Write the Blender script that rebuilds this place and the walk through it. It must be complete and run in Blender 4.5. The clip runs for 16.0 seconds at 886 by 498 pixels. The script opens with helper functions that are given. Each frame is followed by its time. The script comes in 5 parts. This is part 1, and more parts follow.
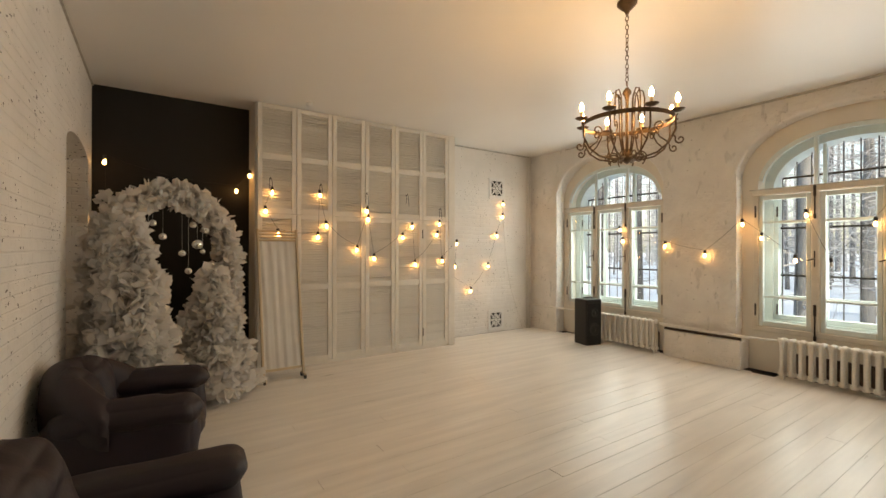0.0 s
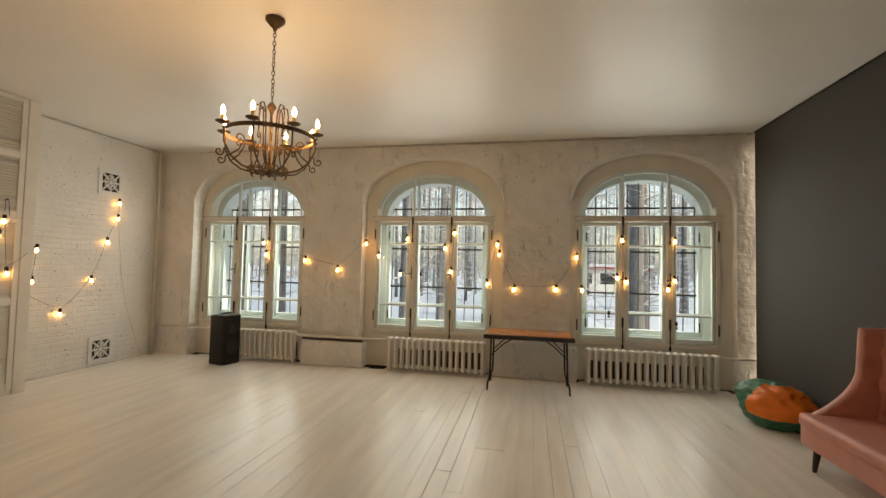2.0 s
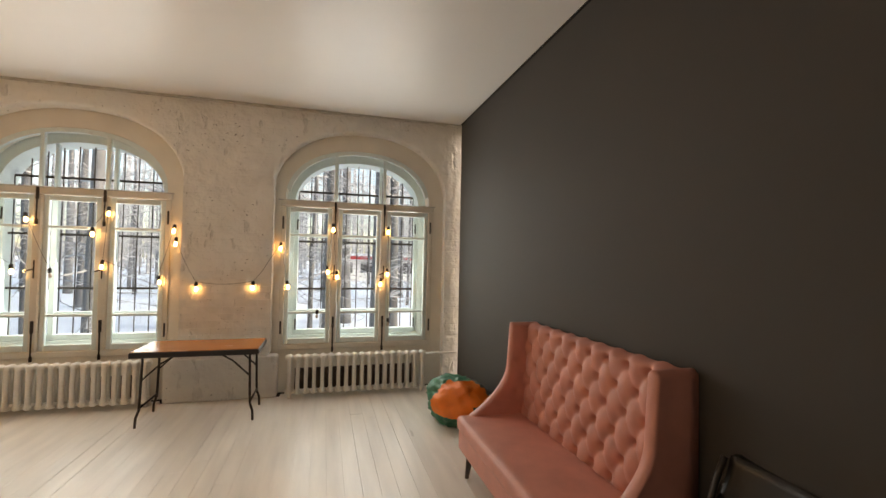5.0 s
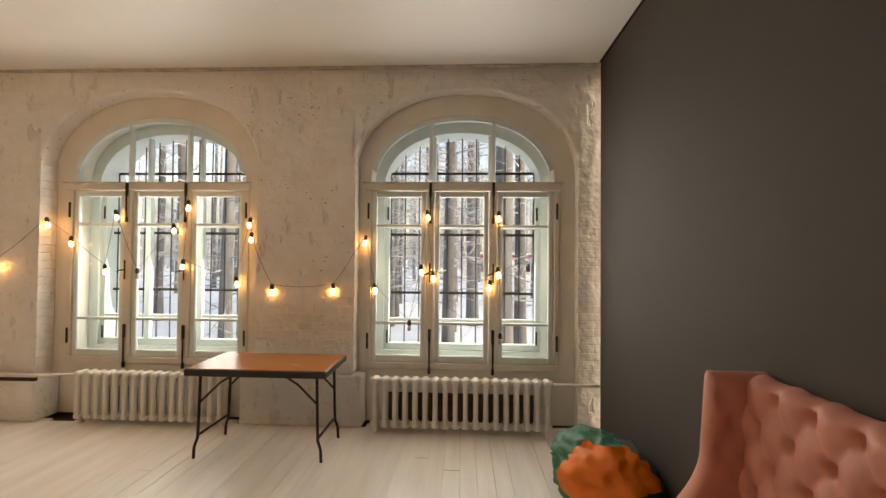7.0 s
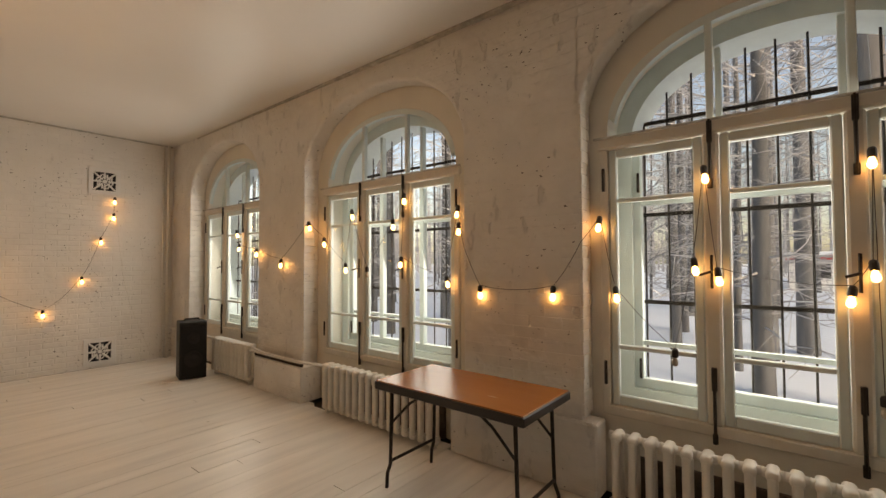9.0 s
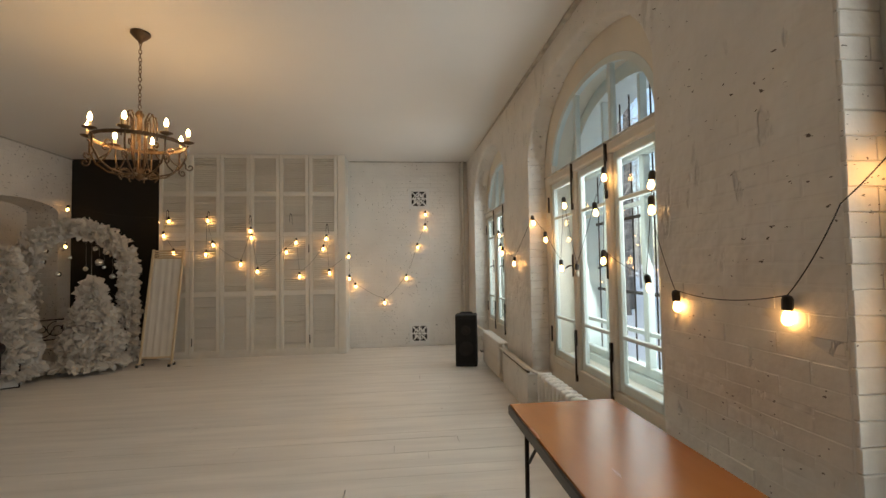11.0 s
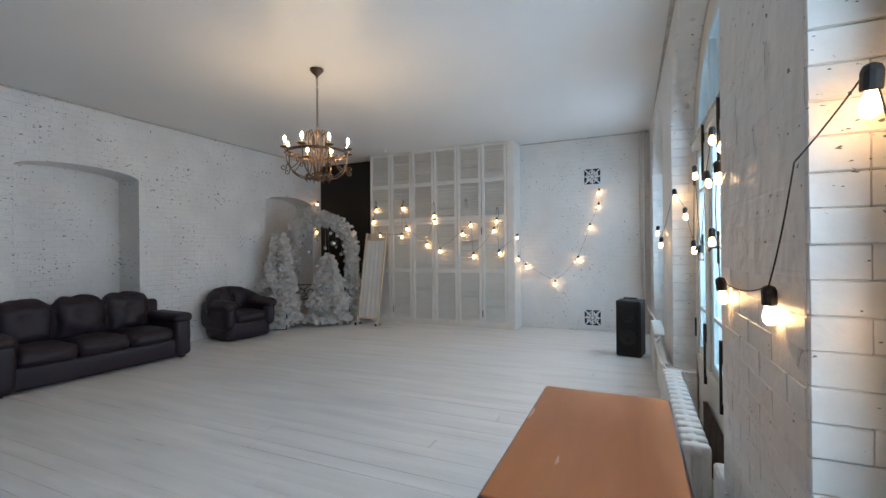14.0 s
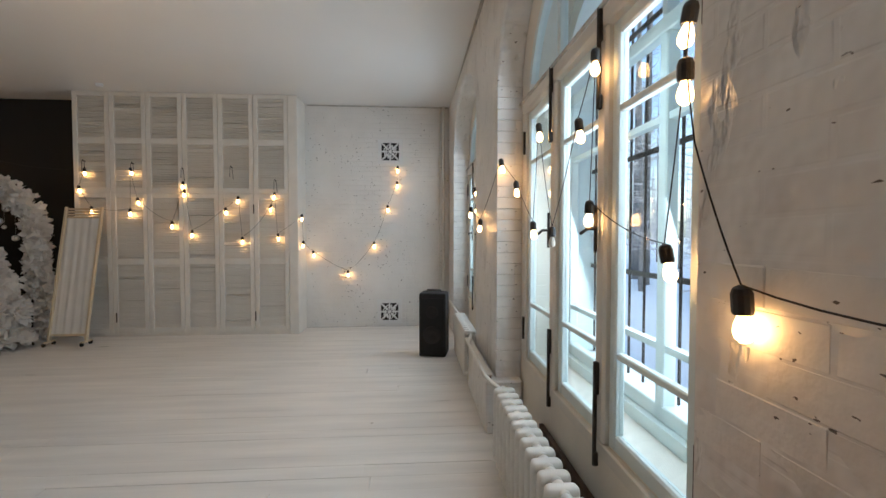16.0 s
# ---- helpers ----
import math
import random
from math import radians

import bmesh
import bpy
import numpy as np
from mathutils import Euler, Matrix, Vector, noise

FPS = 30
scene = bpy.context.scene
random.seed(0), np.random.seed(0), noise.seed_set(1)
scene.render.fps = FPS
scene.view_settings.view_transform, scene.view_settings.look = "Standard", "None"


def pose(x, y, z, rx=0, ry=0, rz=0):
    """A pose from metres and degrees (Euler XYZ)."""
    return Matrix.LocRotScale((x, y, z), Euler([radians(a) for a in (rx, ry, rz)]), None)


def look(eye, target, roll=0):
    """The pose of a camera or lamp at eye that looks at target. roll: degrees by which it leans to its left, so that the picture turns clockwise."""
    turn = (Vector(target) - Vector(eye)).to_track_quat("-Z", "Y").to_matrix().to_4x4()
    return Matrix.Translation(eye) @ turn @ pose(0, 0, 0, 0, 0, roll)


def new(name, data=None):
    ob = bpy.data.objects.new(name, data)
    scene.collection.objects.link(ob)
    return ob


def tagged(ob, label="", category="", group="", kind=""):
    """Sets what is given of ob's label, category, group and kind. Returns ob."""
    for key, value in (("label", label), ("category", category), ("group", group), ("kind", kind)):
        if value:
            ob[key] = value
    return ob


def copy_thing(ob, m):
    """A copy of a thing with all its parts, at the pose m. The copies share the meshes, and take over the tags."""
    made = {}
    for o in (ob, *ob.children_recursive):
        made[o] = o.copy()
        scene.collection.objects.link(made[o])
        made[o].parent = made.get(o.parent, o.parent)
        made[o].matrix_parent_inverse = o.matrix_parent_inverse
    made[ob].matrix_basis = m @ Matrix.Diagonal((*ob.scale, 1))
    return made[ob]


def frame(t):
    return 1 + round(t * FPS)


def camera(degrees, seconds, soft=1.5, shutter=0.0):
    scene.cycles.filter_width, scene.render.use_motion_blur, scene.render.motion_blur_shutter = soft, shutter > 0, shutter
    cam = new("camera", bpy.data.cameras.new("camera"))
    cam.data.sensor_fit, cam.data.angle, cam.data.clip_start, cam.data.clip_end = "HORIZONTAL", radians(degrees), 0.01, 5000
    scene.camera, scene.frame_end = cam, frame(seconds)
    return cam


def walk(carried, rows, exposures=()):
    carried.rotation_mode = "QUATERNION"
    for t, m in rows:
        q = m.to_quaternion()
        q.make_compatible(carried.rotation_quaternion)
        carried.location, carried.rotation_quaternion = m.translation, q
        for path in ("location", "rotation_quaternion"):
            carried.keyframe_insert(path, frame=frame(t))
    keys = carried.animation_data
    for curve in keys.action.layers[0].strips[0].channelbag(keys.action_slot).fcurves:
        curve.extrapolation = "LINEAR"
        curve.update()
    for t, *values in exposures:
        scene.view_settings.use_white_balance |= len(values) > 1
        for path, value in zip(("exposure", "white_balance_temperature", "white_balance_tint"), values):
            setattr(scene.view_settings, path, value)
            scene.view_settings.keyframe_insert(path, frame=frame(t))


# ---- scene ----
cam = camera(91.7, 16.0)
PATH = [
    (0, (-0.063, 0.122, 1.626), (1.051, 1.783, 1.629), 0.1),
    (0.5, (0.035, 0.25, 1.635), (1.402, 1.71, 1.658), 0.4),
    (1, (0.113, 0.257, 1.633), (1.708, 1.463, 1.677), 0.6),
    (1.5, (0.079, 0.19, 1.643), (1.893, 1.03, 1.706), 1.0),
    (2, (0.007, 0.105, 1.632), (1.965, 0.503, 1.715), 1.3),
    (2.5, (-0.031, -0.048, 1.669), (1.968, -0.05, 1.737), 1.3),
    (3, (0.019, -0.331, 1.682), (1.989, -0.674, 1.738), 1.0),
    (3.5, (0.158, -0.585, 1.65), (2.075, -1.15, 1.712), 1.1),
    (6, (1.642, -1.37, 1.733), (3.601, -1.769, 1.758), 1.2),
    (6.5, (2.001, -1.492, 1.702), (3.992, -1.676, 1.735), 0.9),
    (7, (2.365, -1.569, 1.678), (4.362, -1.474, 1.717), 0.5),
    (7.5, (2.724, -1.614, 1.674), (4.684, -1.22, 1.706), 0.2),
    (8, (3.055, -1.594, 1.657), (4.952, -0.963, 1.702), 0.0),
    (8.5, (3.372, -1.608, 1.616), (5.122, -0.641, 1.674), -0.1),
    (9, (3.709, -1.596, 1.584), (5.265, -0.34, 1.644), -0.2),
    (9.5, (4.069, -1.615, 1.568), (5.344, -0.076, 1.642), -0.3),
    (10, (4.451, -1.663, 1.562), (5.454, 0.065, 1.64), -0.5),
    (12.5, (6.004, -1.802, 1.508), (5.254, 0.05, 1.584), -0.7),
    (13, (6.178, -1.862, 1.502), (5.401, -0.02, 1.554), -0.6),
    (13.5, (6.267, -1.903, 1.544), (5.456, -0.075, 1.561), -0.5),
    (14, (6.234, -1.747, 1.523), (5.428, 0.083, 1.526), -0.6),
    (14.5, (6.178, -1.451, 1.494), (5.493, 0.428, 1.492), -0.6),
    (15, (6.165, -1.101, 1.503), (5.789, 0.863, 1.486), -0.2),
    (15.5, (6.068, -0.759, 1.495), (5.916, 1.235, 1.455), -0.1),
    (16, (5.945, -0.438, 1.493), (6.081, 1.556, 1.428), -0.0),
]
EXPOSURES = [
    (0.0, 1.75, 8000, 10), (1.0, 1.4, 7200, 10), (2.0, 1.35, 8400, 10), (4.0, 1.72, 8000, 13), (6.0, 1.75, 8200, 15), (8.5, 1.15, 9300, 20), (10.2, 0.8, 8600, 15),
    (12.3, 1.7, 5400, 4), (13.7, 1.6, 5250, 4), (14.6, 1.5, 4700, 6), (15.1, 1.42, 4650, 5), (15.5, 1.42, 5250, 4), (16.0, 1.32, 5900, 8),
]
walk(cam, [(t, look(eye, target, roll)) for t, eye, target, roll in PATH], EXPOSURES)

# ---- light ----
world = bpy.data.worlds.new("world")
scene.world = world
world.use_nodes = True
wn = world.node_tree.nodes
sky = wn.new("ShaderNodeTexSky")
sky.sky_type, sky.sun_disc = "NISHITA", False
sky.sun_elevation, sky.sun_rotation = radians(24), radians(200)
sky.air_density, sky.dust_density, sky.ozone_density = 1.0, 1.5, 1.0
wn["Background"].inputs["Strength"].default_value = 0.135
world.node_tree.links.new(sky.outputs[0], wn["Background"].inputs["Color"])
sun = new("sun", bpy.data.lights.new("sun", "SUN"))
sun.data.energy, sun.data.angle, sun.data.color = 1.3, radians(20), (1.0, 0.98, 0.95)
sun.matrix_world = look((0, 0, 0), (math.sin(radians(200)) * -0.9, math.cos(radians(200)) * -0.9, -0.42))
for yc in (4.88, 1.66, -1.55):                 # the sky's light through each window
    lamp = new("window_light", bpy.data.lights.new("window_light", "AREA"))
    lamp.data.shape, lamp.data.size, lamp.data.size_y = "RECTANGLE", 1.6, 2.2
    lamp.data.energy, lamp.data.color = 16.5, (0.86, 0.94, 1.0)
    lamp.matrix_world = look((6.975, yc, 1.80), (0.0, yc, -0.4))
BULB_GLOW, CANDLE_GLOW = 10.0, 100.0

# ---- plan ----
XL, XR, Y0, Y1, ZC = -0.68, 6.53, -2.87, 6.62, 3.57
XM = 6.765                                  # inner window plane
WINDOWS = [(4.88, 3.80, 5.95), (1.66, 0.51, 2.80), (-1.55, -2.69, -0.47)]   # centre, recess from, to


# ---- helpers of this scene ----
def thing(name, m, label, category, group="", kind=""):
    ob = new(name)
    ob.matrix_world = m
    return tagged(ob, label, category, group, kind)


def part(name, bm, material, parent=None, label="", smooth=False):
    mesh = bpy.data.meshes.new(name)
    bmesh.ops.recalc_face_normals(bm, faces=bm.faces)
    if smooth:
        for f in bm.faces:
            f.smooth = True
    bm.to_mesh(mesh)
    bm.free()
    mesh.materials.append(material)
    ob = new(name, mesh)
    ob.parent = parent
    return tagged(ob, label)


def again(ob, name, parent, m):
    """Another object on the same mesh."""
    o = new(name, ob.data)
    o.parent = parent
    o.matrix_basis = m
    return o


def structure(name, bm, material, label, category, smooth=False):
    return tagged(part(name, bm, material, None, "", smooth), label, category, "", "structure")


def box(bm, x0, x1, y0, y1, z0, z1, bevel=0.0, seg=1):
    r = bmesh.ops.create_cube(bm, size=1.0)
    bmesh.ops.scale(bm, vec=(x1 - x0, y1 - y0, z1 - z0), verts=r["verts"])
    bmesh.ops.translate(bm, vec=((x0 + x1) / 2, (y0 + y1) / 2, (z0 + z1) / 2), verts=r["verts"])
    if bevel:
        edges = list({e for v in r["verts"] for e in v.link_edges})
        bmesh.ops.bevel(bm, geom=edges, offset=bevel, segments=seg, affect="EDGES", profile=0.6)


def boxed(*a, **k):
    bm = bmesh.new()
    box(bm, *a, **k)
    return bm


def soft(bm, c, size, r, puff=0.0, n=6, rough=0.0, m=None):
    """A padded block: rounded edges, bulging faces, slight unevenness."""
    h = [s / 2 for s in size]
    r = min(r, *[v * 0.98 for v in h])
    verts = []
    lines = []
    for k in range(3):
        a = h[k]
        inner = [-a + r + (2 * a - 2 * r) * i / n for i in range(n + 1)]
        lines.append([-a, -a + r * 0.12, -a + r * 0.45] + inner + [a - r * 0.45, a - r * 0.12, a])
    for ax in range(3):
        u, v = (ax + 1) % 3, (ax + 2) % 3
        for sgn in (-1, 1):
            grid = []
            for a in lines[u]:
                row = []
                for b in lines[v]:
                    q = [0, 0, 0]
                    q[ax], q[u], q[v] = sgn * h[ax], a, b
                    inn = [max(-(h[k] - r), min(h[k] - r, q[k])) for k in range(3)]
                    d = Vector(q) - Vector(inn)
                    p = Vector(inn) + (d.normalized() * r if d.length > 1e-9 else d)
                    p[ax] += sgn * puff * max(0, 1 - (a / h[u]) ** 2) * max(0, 1 - (b / h[v]) ** 2)
                    if rough:
                        p += p.normalized() * rough * noise.noise((p + Vector(c)) * 9)
                    p += Vector(c)
                    row.append(bm.verts.new(m @ p if m else p))
                grid.append(row)
            for i in range(len(grid) - 1):
                for j in range(len(grid[0]) - 1):
                    bm.faces.new((grid[i][j], grid[i + 1][j], grid[i + 1][j + 1], grid[i][j + 1]))
    bmesh.ops.remove_doubles(bm, verts=bm.verts, dist=1e-4)


def tube(bm, pts, r, n=6, closed=False):
    pts = [Vector(p) for p in pts]
    radii = r if isinstance(r, (list, tuple)) else [r] * len(pts)
    rings = []
    side = None
    for i, p in enumerate(pts):
        a = pts[i - 1] if i or closed else p
        b = pts[(i + 1) % len(pts)] if i < len(pts) - 1 or closed else p
        t = (b - a).normalized() if (b - a).length > 1e-9 else Vector((0, 0, 1))
        if side is None:
            side = t.cross(Vector((0, 0, 1)) if abs(t.z) < 0.9 else Vector((1, 0, 0))).normalized()
        side = (side - t * side.dot(t)).normalized()
        up = t.cross(side)
        rings.append([bm.verts.new(p + (side * math.cos(2 * math.pi * k / n) + up * math.sin(2 * math.pi * k / n)) * radii[i]) for k in range(n)])
    for i in range(len(rings) - (0 if closed else 1)):
        a, b = rings[i], rings[(i + 1) % len(rings)]
        for k in range(n):
            bm.faces.new((a[k], a[(k + 1) % n], b[(k + 1) % n], b[k]))
    if not closed:
        bm.faces.new(rings[0])
        bm.faces.new(rings[-1])


def lathe(bm, profile, n=12, at=(0, 0, 0)):
    """Turned shape from (radius, height) pairs."""
    rings = []
    for r, z in profile:
        if r < 1e-5:
            rings.append([bm.verts.new((at[0], at[1], at[2] + z))])
        else:
            rings.append([bm.verts.new((at[0] + r * math.cos(2 * math.pi * k / n), at[1] + r * math.sin(2 * math.pi * k / n), at[2] + z)) for k in range(n)])
    for a, b in zip(rings, rings[1:]):
        for k in range(n):
            q = [a[k % len(a)], a[(k + 1) % len(a)], b[(k + 1) % len(b)], b[k % len(b)]]
            q = list(dict.fromkeys(q))
            if len(q) > 2:
                bm.faces.new(q)


def sag(a, b, drop, n=8):
    a, b = Vector(a), Vector(b)
    return [a.lerp(b, i / n) - Vector((0, 0, drop * 4 * (i / n) * (1 - i / n))) for i in range(n)]


# ---- materials ----
def mat(name, color, rough=0.6, metal=0.0, vary=0.12, scale=6.0, fine=60.0, bump=0.15, spots=None, streak=None, per_object=0.0, brick=0.0, coat=0.0, sheen=0.0, peel=None, world_space=False):
    """Principled surface with variation at two scales, grain relief, and optional chips, streaks and masonry courses."""
    m = bpy.data.materials.new(name)
    m.use_nodes = True
    nt = m.node_tree
    N, L = nt.nodes, nt.links
    b = N["Principled BSDF"]
    b.inputs["Roughness"].default_value, b.inputs["Metallic"].default_value = rough, metal
    b.inputs["Coat Weight"].default_value = coat
    b.inputs["Sheen Weight"].default_value = sheen
    tc = N.new("ShaderNodeTexCoord")
    place = N.new("ShaderNodeNewGeometry").outputs["Position"] if world_space else tc.outputs["Object"]
    mp = N.new("ShaderNodeMapping")
    L.new(place, mp.inputs["Vector"])
    if streak:
        mp.inputs["Scale"].default_value = streak
    n1, n2 = N.new("ShaderNodeTexNoise"), N.new("ShaderNodeTexNoise")
    n1.inputs["Scale"].default_value, n2.inputs["Scale"].default_value = scale, fine
    n1.inputs["Detail"].default_value = 5.0
    for n in (n1, n2):
        L.new(mp.outputs[0], n.inputs["Vector"])
    mr = N.new("ShaderNodeMapRange")
    mr.inputs[1].default_value, mr.inputs[2].default_value = 0.3, 0.7
    mr.inputs[3].default_value, mr.inputs[4].default_value = 1 - vary, 1 + vary * 0.5
    L.new(n1.outputs["Fac"], mr.inputs[0])
    mul = N.new("ShaderNodeMix")
    mul.data_type, mul.blend_type = "RGBA", "MULTIPLY"
    mul.inputs["Factor"].default_value = 1.0
    mul.inputs[6].default_value = (*color, 1)
    L.new(mr.outputs[0], mul.inputs[7])
    out = mul.outputs[2]
    if per_object:
        oi = N.new("ShaderNodeObjectInfo")
        m2 = N.new("ShaderNodeMapRange")
        m2.inputs[3].default_value, m2.inputs[4].default_value = 1 - per_object, 1 + per_object * 0.3
        L.new(oi.outputs["Random"], m2.inputs[0])
        mu = N.new("ShaderNodeMix")
        mu.data_type, mu.blend_type = "RGBA", "MULTIPLY"
        mu.inputs["Factor"].default_value = 1.0
        L.new(out, mu.inputs[6])
        L.new(m2.outputs[0], mu.inputs[7])
        out = mu.outputs[2]
    height = n2.outputs["Fac"]
    if brick:
        # courses of 77 mm, wide 262 mm, on the wall's own plane
        sep, com = N.new("ShaderNodeSeparateXYZ"), N.new("ShaderNodeCombineXYZ")
        L.new(place, sep.inputs[0])
        add = N.new("ShaderNodeMath")
        L.new(sep.outputs[0], add.inputs[0])
        L.new(sep.outputs[1], add.inputs[1])
        L.new(add.outputs[0], com.inputs[0])
        L.new(sep.outputs[2], com.inputs[1])
        warp = N.new("ShaderNodeVectorMath")
        warp.operation = "MULTIPLY_ADD"
        L.new(n1.outputs["Color"], warp.inputs[0])
        warp.inputs[1].default_value = (0.02, 0.02, 0)
        L.new(com.outputs[0], warp.inputs[2])
        bt = N.new("ShaderNodeTexBrick")
        bt.inputs["Scale"].default_value = 1.0
        bt.inputs["Brick Width"].default_value, bt.inputs["Row Height"].default_value = 0.262, 0.077
        bt.inputs["Mortar Size"].default_value, bt.inputs["Mortar Smooth"].default_value = 0.008, 0.6
        L.new(warp.outputs[0], bt.inputs["Vector"])
        patch = N.new("ShaderNodeTexNoise")
        patch.inputs["Scale"].default_value = 0.9
        L.new(place, patch.inputs["Vector"])
        pr = N.new("ShaderNodeMapRange")
        pr.inputs[1].default_value, pr.inputs[2].default_value = 0.38, 0.6
        pr.inputs[3].default_value, pr.inputs[4].default_value = 0.15 * brick, brick
        L.new(patch.outputs["Fac"], pr.inputs[0])
        jm = N.new("ShaderNodeMath")
        jm.operation = "MULTIPLY"
        L.new(bt.outputs["Fac"], jm.inputs[0])
        L.new(pr.outputs[0], jm.inputs[1])
        sub = N.new("ShaderNodeMath")
        sub.operation = "SUBTRACT"
        lump = N.new("ShaderNodeTexNoise")
        lump.inputs["Scale"].default_value = 8.0
        L.new(place, lump.inputs["Vector"])
        L.new(lump.outputs["Fac"], sub.inputs[0])
        L.new(jm.outputs[0], sub.inputs[1])
        height = sub.outputs[0]
    if spots:
        # small chips through the paint: (amount, colour, scale)
        amount, col, sc = spots
        sp = N.new("ShaderNodeTexNoise")
        sp.inputs["Scale"].default_value, sp.inputs["Detail"].default_value = sc, 2.0
        mp2 = N.new("ShaderNodeMapping")
        mp2.inputs["Scale"].default_value = (1, 1, 2.0)
        L.new(place, mp2.inputs["Vector"])
        L.new(mp2.outputs[0], sp.inputs["Vector"])
        ra = N.new("ShaderNodeMapRange")
        ra.inputs[1].default_value, ra.inputs[2].default_value = amount, amount + 0.03
        clus, cm = N.new("ShaderNodeTexNoise"), N.new("ShaderNodeMath")
        clus.inputs["Scale"].default_value = 1.7
        L.new(place, clus.inputs["Vector"])
        cm.operation, cm.inputs[1].default_value = "MULTIPLY_ADD", 0.22
        L.new(clus.outputs["Fac"], cm.inputs[0])
        L.new(sp.outputs["Fac"], cm.inputs[2])
        L.new(cm.outputs[0], ra.inputs[0])
        amount += 0.11
        ra.inputs[1].default_value, ra.inputs[2].default_value = amount, amount + 0.025
        mx = N.new("ShaderNodeMix")
        mx.data_type = "RGBA"
        L.new(ra.outputs[0], mx.inputs["Factor"])
        L.new(out, mx.inputs[6])
        mx.inputs[7].default_value = (*col, 1)
        out = mx.outputs[2]
    if peel:
        # upright smears where the top coat has come away: (amount, colour, scale)
        amount, col, sc = peel
        pn, pm, pr2, px = N.new("ShaderNodeTexNoise"), N.new("ShaderNodeMapping"), N.new("ShaderNodeMapRange"), N.new("ShaderNodeMix")
        pm.inputs["Scale"].default_value = (1, 1, 0.42)
        pn.inputs["Scale"].default_value, pn.inputs["Detail"].default_value = sc, 4.0
        L.new(place, pm.inputs["Vector"])
        L.new(pm.outputs[0], pn.inputs["Vector"])
        L.new(pn.outputs["Fac"], pr2.inputs[0])
        pr2.inputs[1].default_value, pr2.inputs[2].default_value = amount, amount + 0.05
        pr2.inputs[4].default_value = 0.7
        px.data_type = "RGBA"
        L.new(pr2.outputs[0], px.inputs["Factor"])
        L.new(out, px.inputs[6])
        px.inputs[7].default_value = (*col, 1)
        out = px.outputs[2]
        hs = N.new("ShaderNodeMath")
        hs.operation, hs.inputs[1].default_value = "MULTIPLY_ADD", -0.4
        L.new(pr2.outputs[0], hs.inputs[0])
        L.new(height, hs.inputs[2])
        height = hs.outputs[0]
    L.new(out, b.inputs["Base Color"])
    if bump:
        bp = N.new("ShaderNodeBump")
        bp.inputs["Strength"].default_value = bump
        bp.inputs["Distance"].default_value = (0.035 if brick < 0.3 else 0.018) if brick else 0.004
        L.new(height, bp.inputs["Height"])
        L.new(bp.outputs[0], b.inputs["Normal"])
    rr = N.new("ShaderNodeMapRange")
    rr.inputs[3].default_value, rr.inputs[4].default_value = max(0.02, rough - 0.06), min(1, rough + 0.06)
    L.new(n1.outputs["Fac"], rr.inputs[0])
    L.new(rr.outputs[0], b.inputs["Roughness"])
    return m


def glow(name, color, strength):
    m = bpy.data.materials.new(name)
    m.use_nodes = True
    b = m.node_tree.nodes["Principled BSDF"]
    b.inputs["Base Color"].default_value = (1, 0.9, 0.75, 1)
    b.inputs["Emission Color"].default_value = (*color, 1)
    b.inputs["Emission Strength"].default_value = strength
    return m


def clear_glass(name):
    m = bpy.data.materials.new(name)
    m.use_nodes = True
    N, L = m.node_tree.nodes, m.node_tree.links
    N.remove(N["Principled BSDF"])
    tr, gl, mx = N.new("ShaderNodeBsdfTransparent"), N.new("ShaderNodeBsdfGlossy"), N.new("ShaderNodeMixShader")
    lw, pw, ma = N.new("ShaderNodeLayerWeight"), N.new("ShaderNodeMath"), N.new("ShaderNodeMath")
    tr.inputs["Color"].default_value = (0.95, 0.975, 0.97, 1)
    gl.inputs["Roughness"].default_value = 0.01
    lw.inputs["Blend"].default_value = 0.5
    pw.operation, pw.inputs[1].default_value = "POWER", 5.0
    ma.operation, ma.inputs[1].default_value, ma.inputs[2].default_value = "MULTIPLY_ADD", 0.6, 0.025
    L.new(lw.outputs["Facing"], pw.inputs[0])
    L.new(pw.outputs[0], ma.inputs[0])
    L.new(ma.outputs[0], mx.inputs[0])
    L.new(tr.outputs[0], mx.inputs[1])
    L.new(gl.outputs[0], mx.inputs[2])
    L.new(mx.outputs[0], N["Material Output"].inputs["Surface"])
    return m


CHIP = (0.12, 0.10, 0.085)
M_WALL = mat("painted_brick", (0.80, 0.785, 0.755), 0.5, vary=0.09, scale=1.6, bump=0.65, spots=(0.688, CHIP, 21.0), brick=0.6, peel=(0.72, (0.58, 0.57, 0.55), 5.0))
M_PIER = mat("painted_plaster", (0.77, 0.755, 0.725), 0.38, vary=0.1, scale=2.2, bump=1.0, spots=(0.728, CHIP, 24.0), brick=0.045, peel=(0.63, (0.60, 0.59, 0.57), 8.0))
M_REVEAL = mat("cream_plaster", (0.74, 0.70, 0.62), 0.55, vary=0.08, scale=2.5, bump=0.25)
M_BRICK = mat("painted_brick_unit", (0.78, 0.76, 0.72), 0.36, vary=0.1, scale=9, bump=0.5, fine=40, spots=(0.715, CHIP, 30.0), per_object=0.06, world_space=True)
# brown-black with brick courses: the shade behind the radiators, put into the colour
M_RAD_SHADE = mat("radiator_back_shade", (0.10, 0.075, 0.058), 0.95, vary=0.4, scale=7, bump=0.8, brick=0.9)
M_JOINT = mat("sooty_joint", (0.42, 0.39, 0.35), 0.95, vary=0.5, scale=14, bump=0.5)
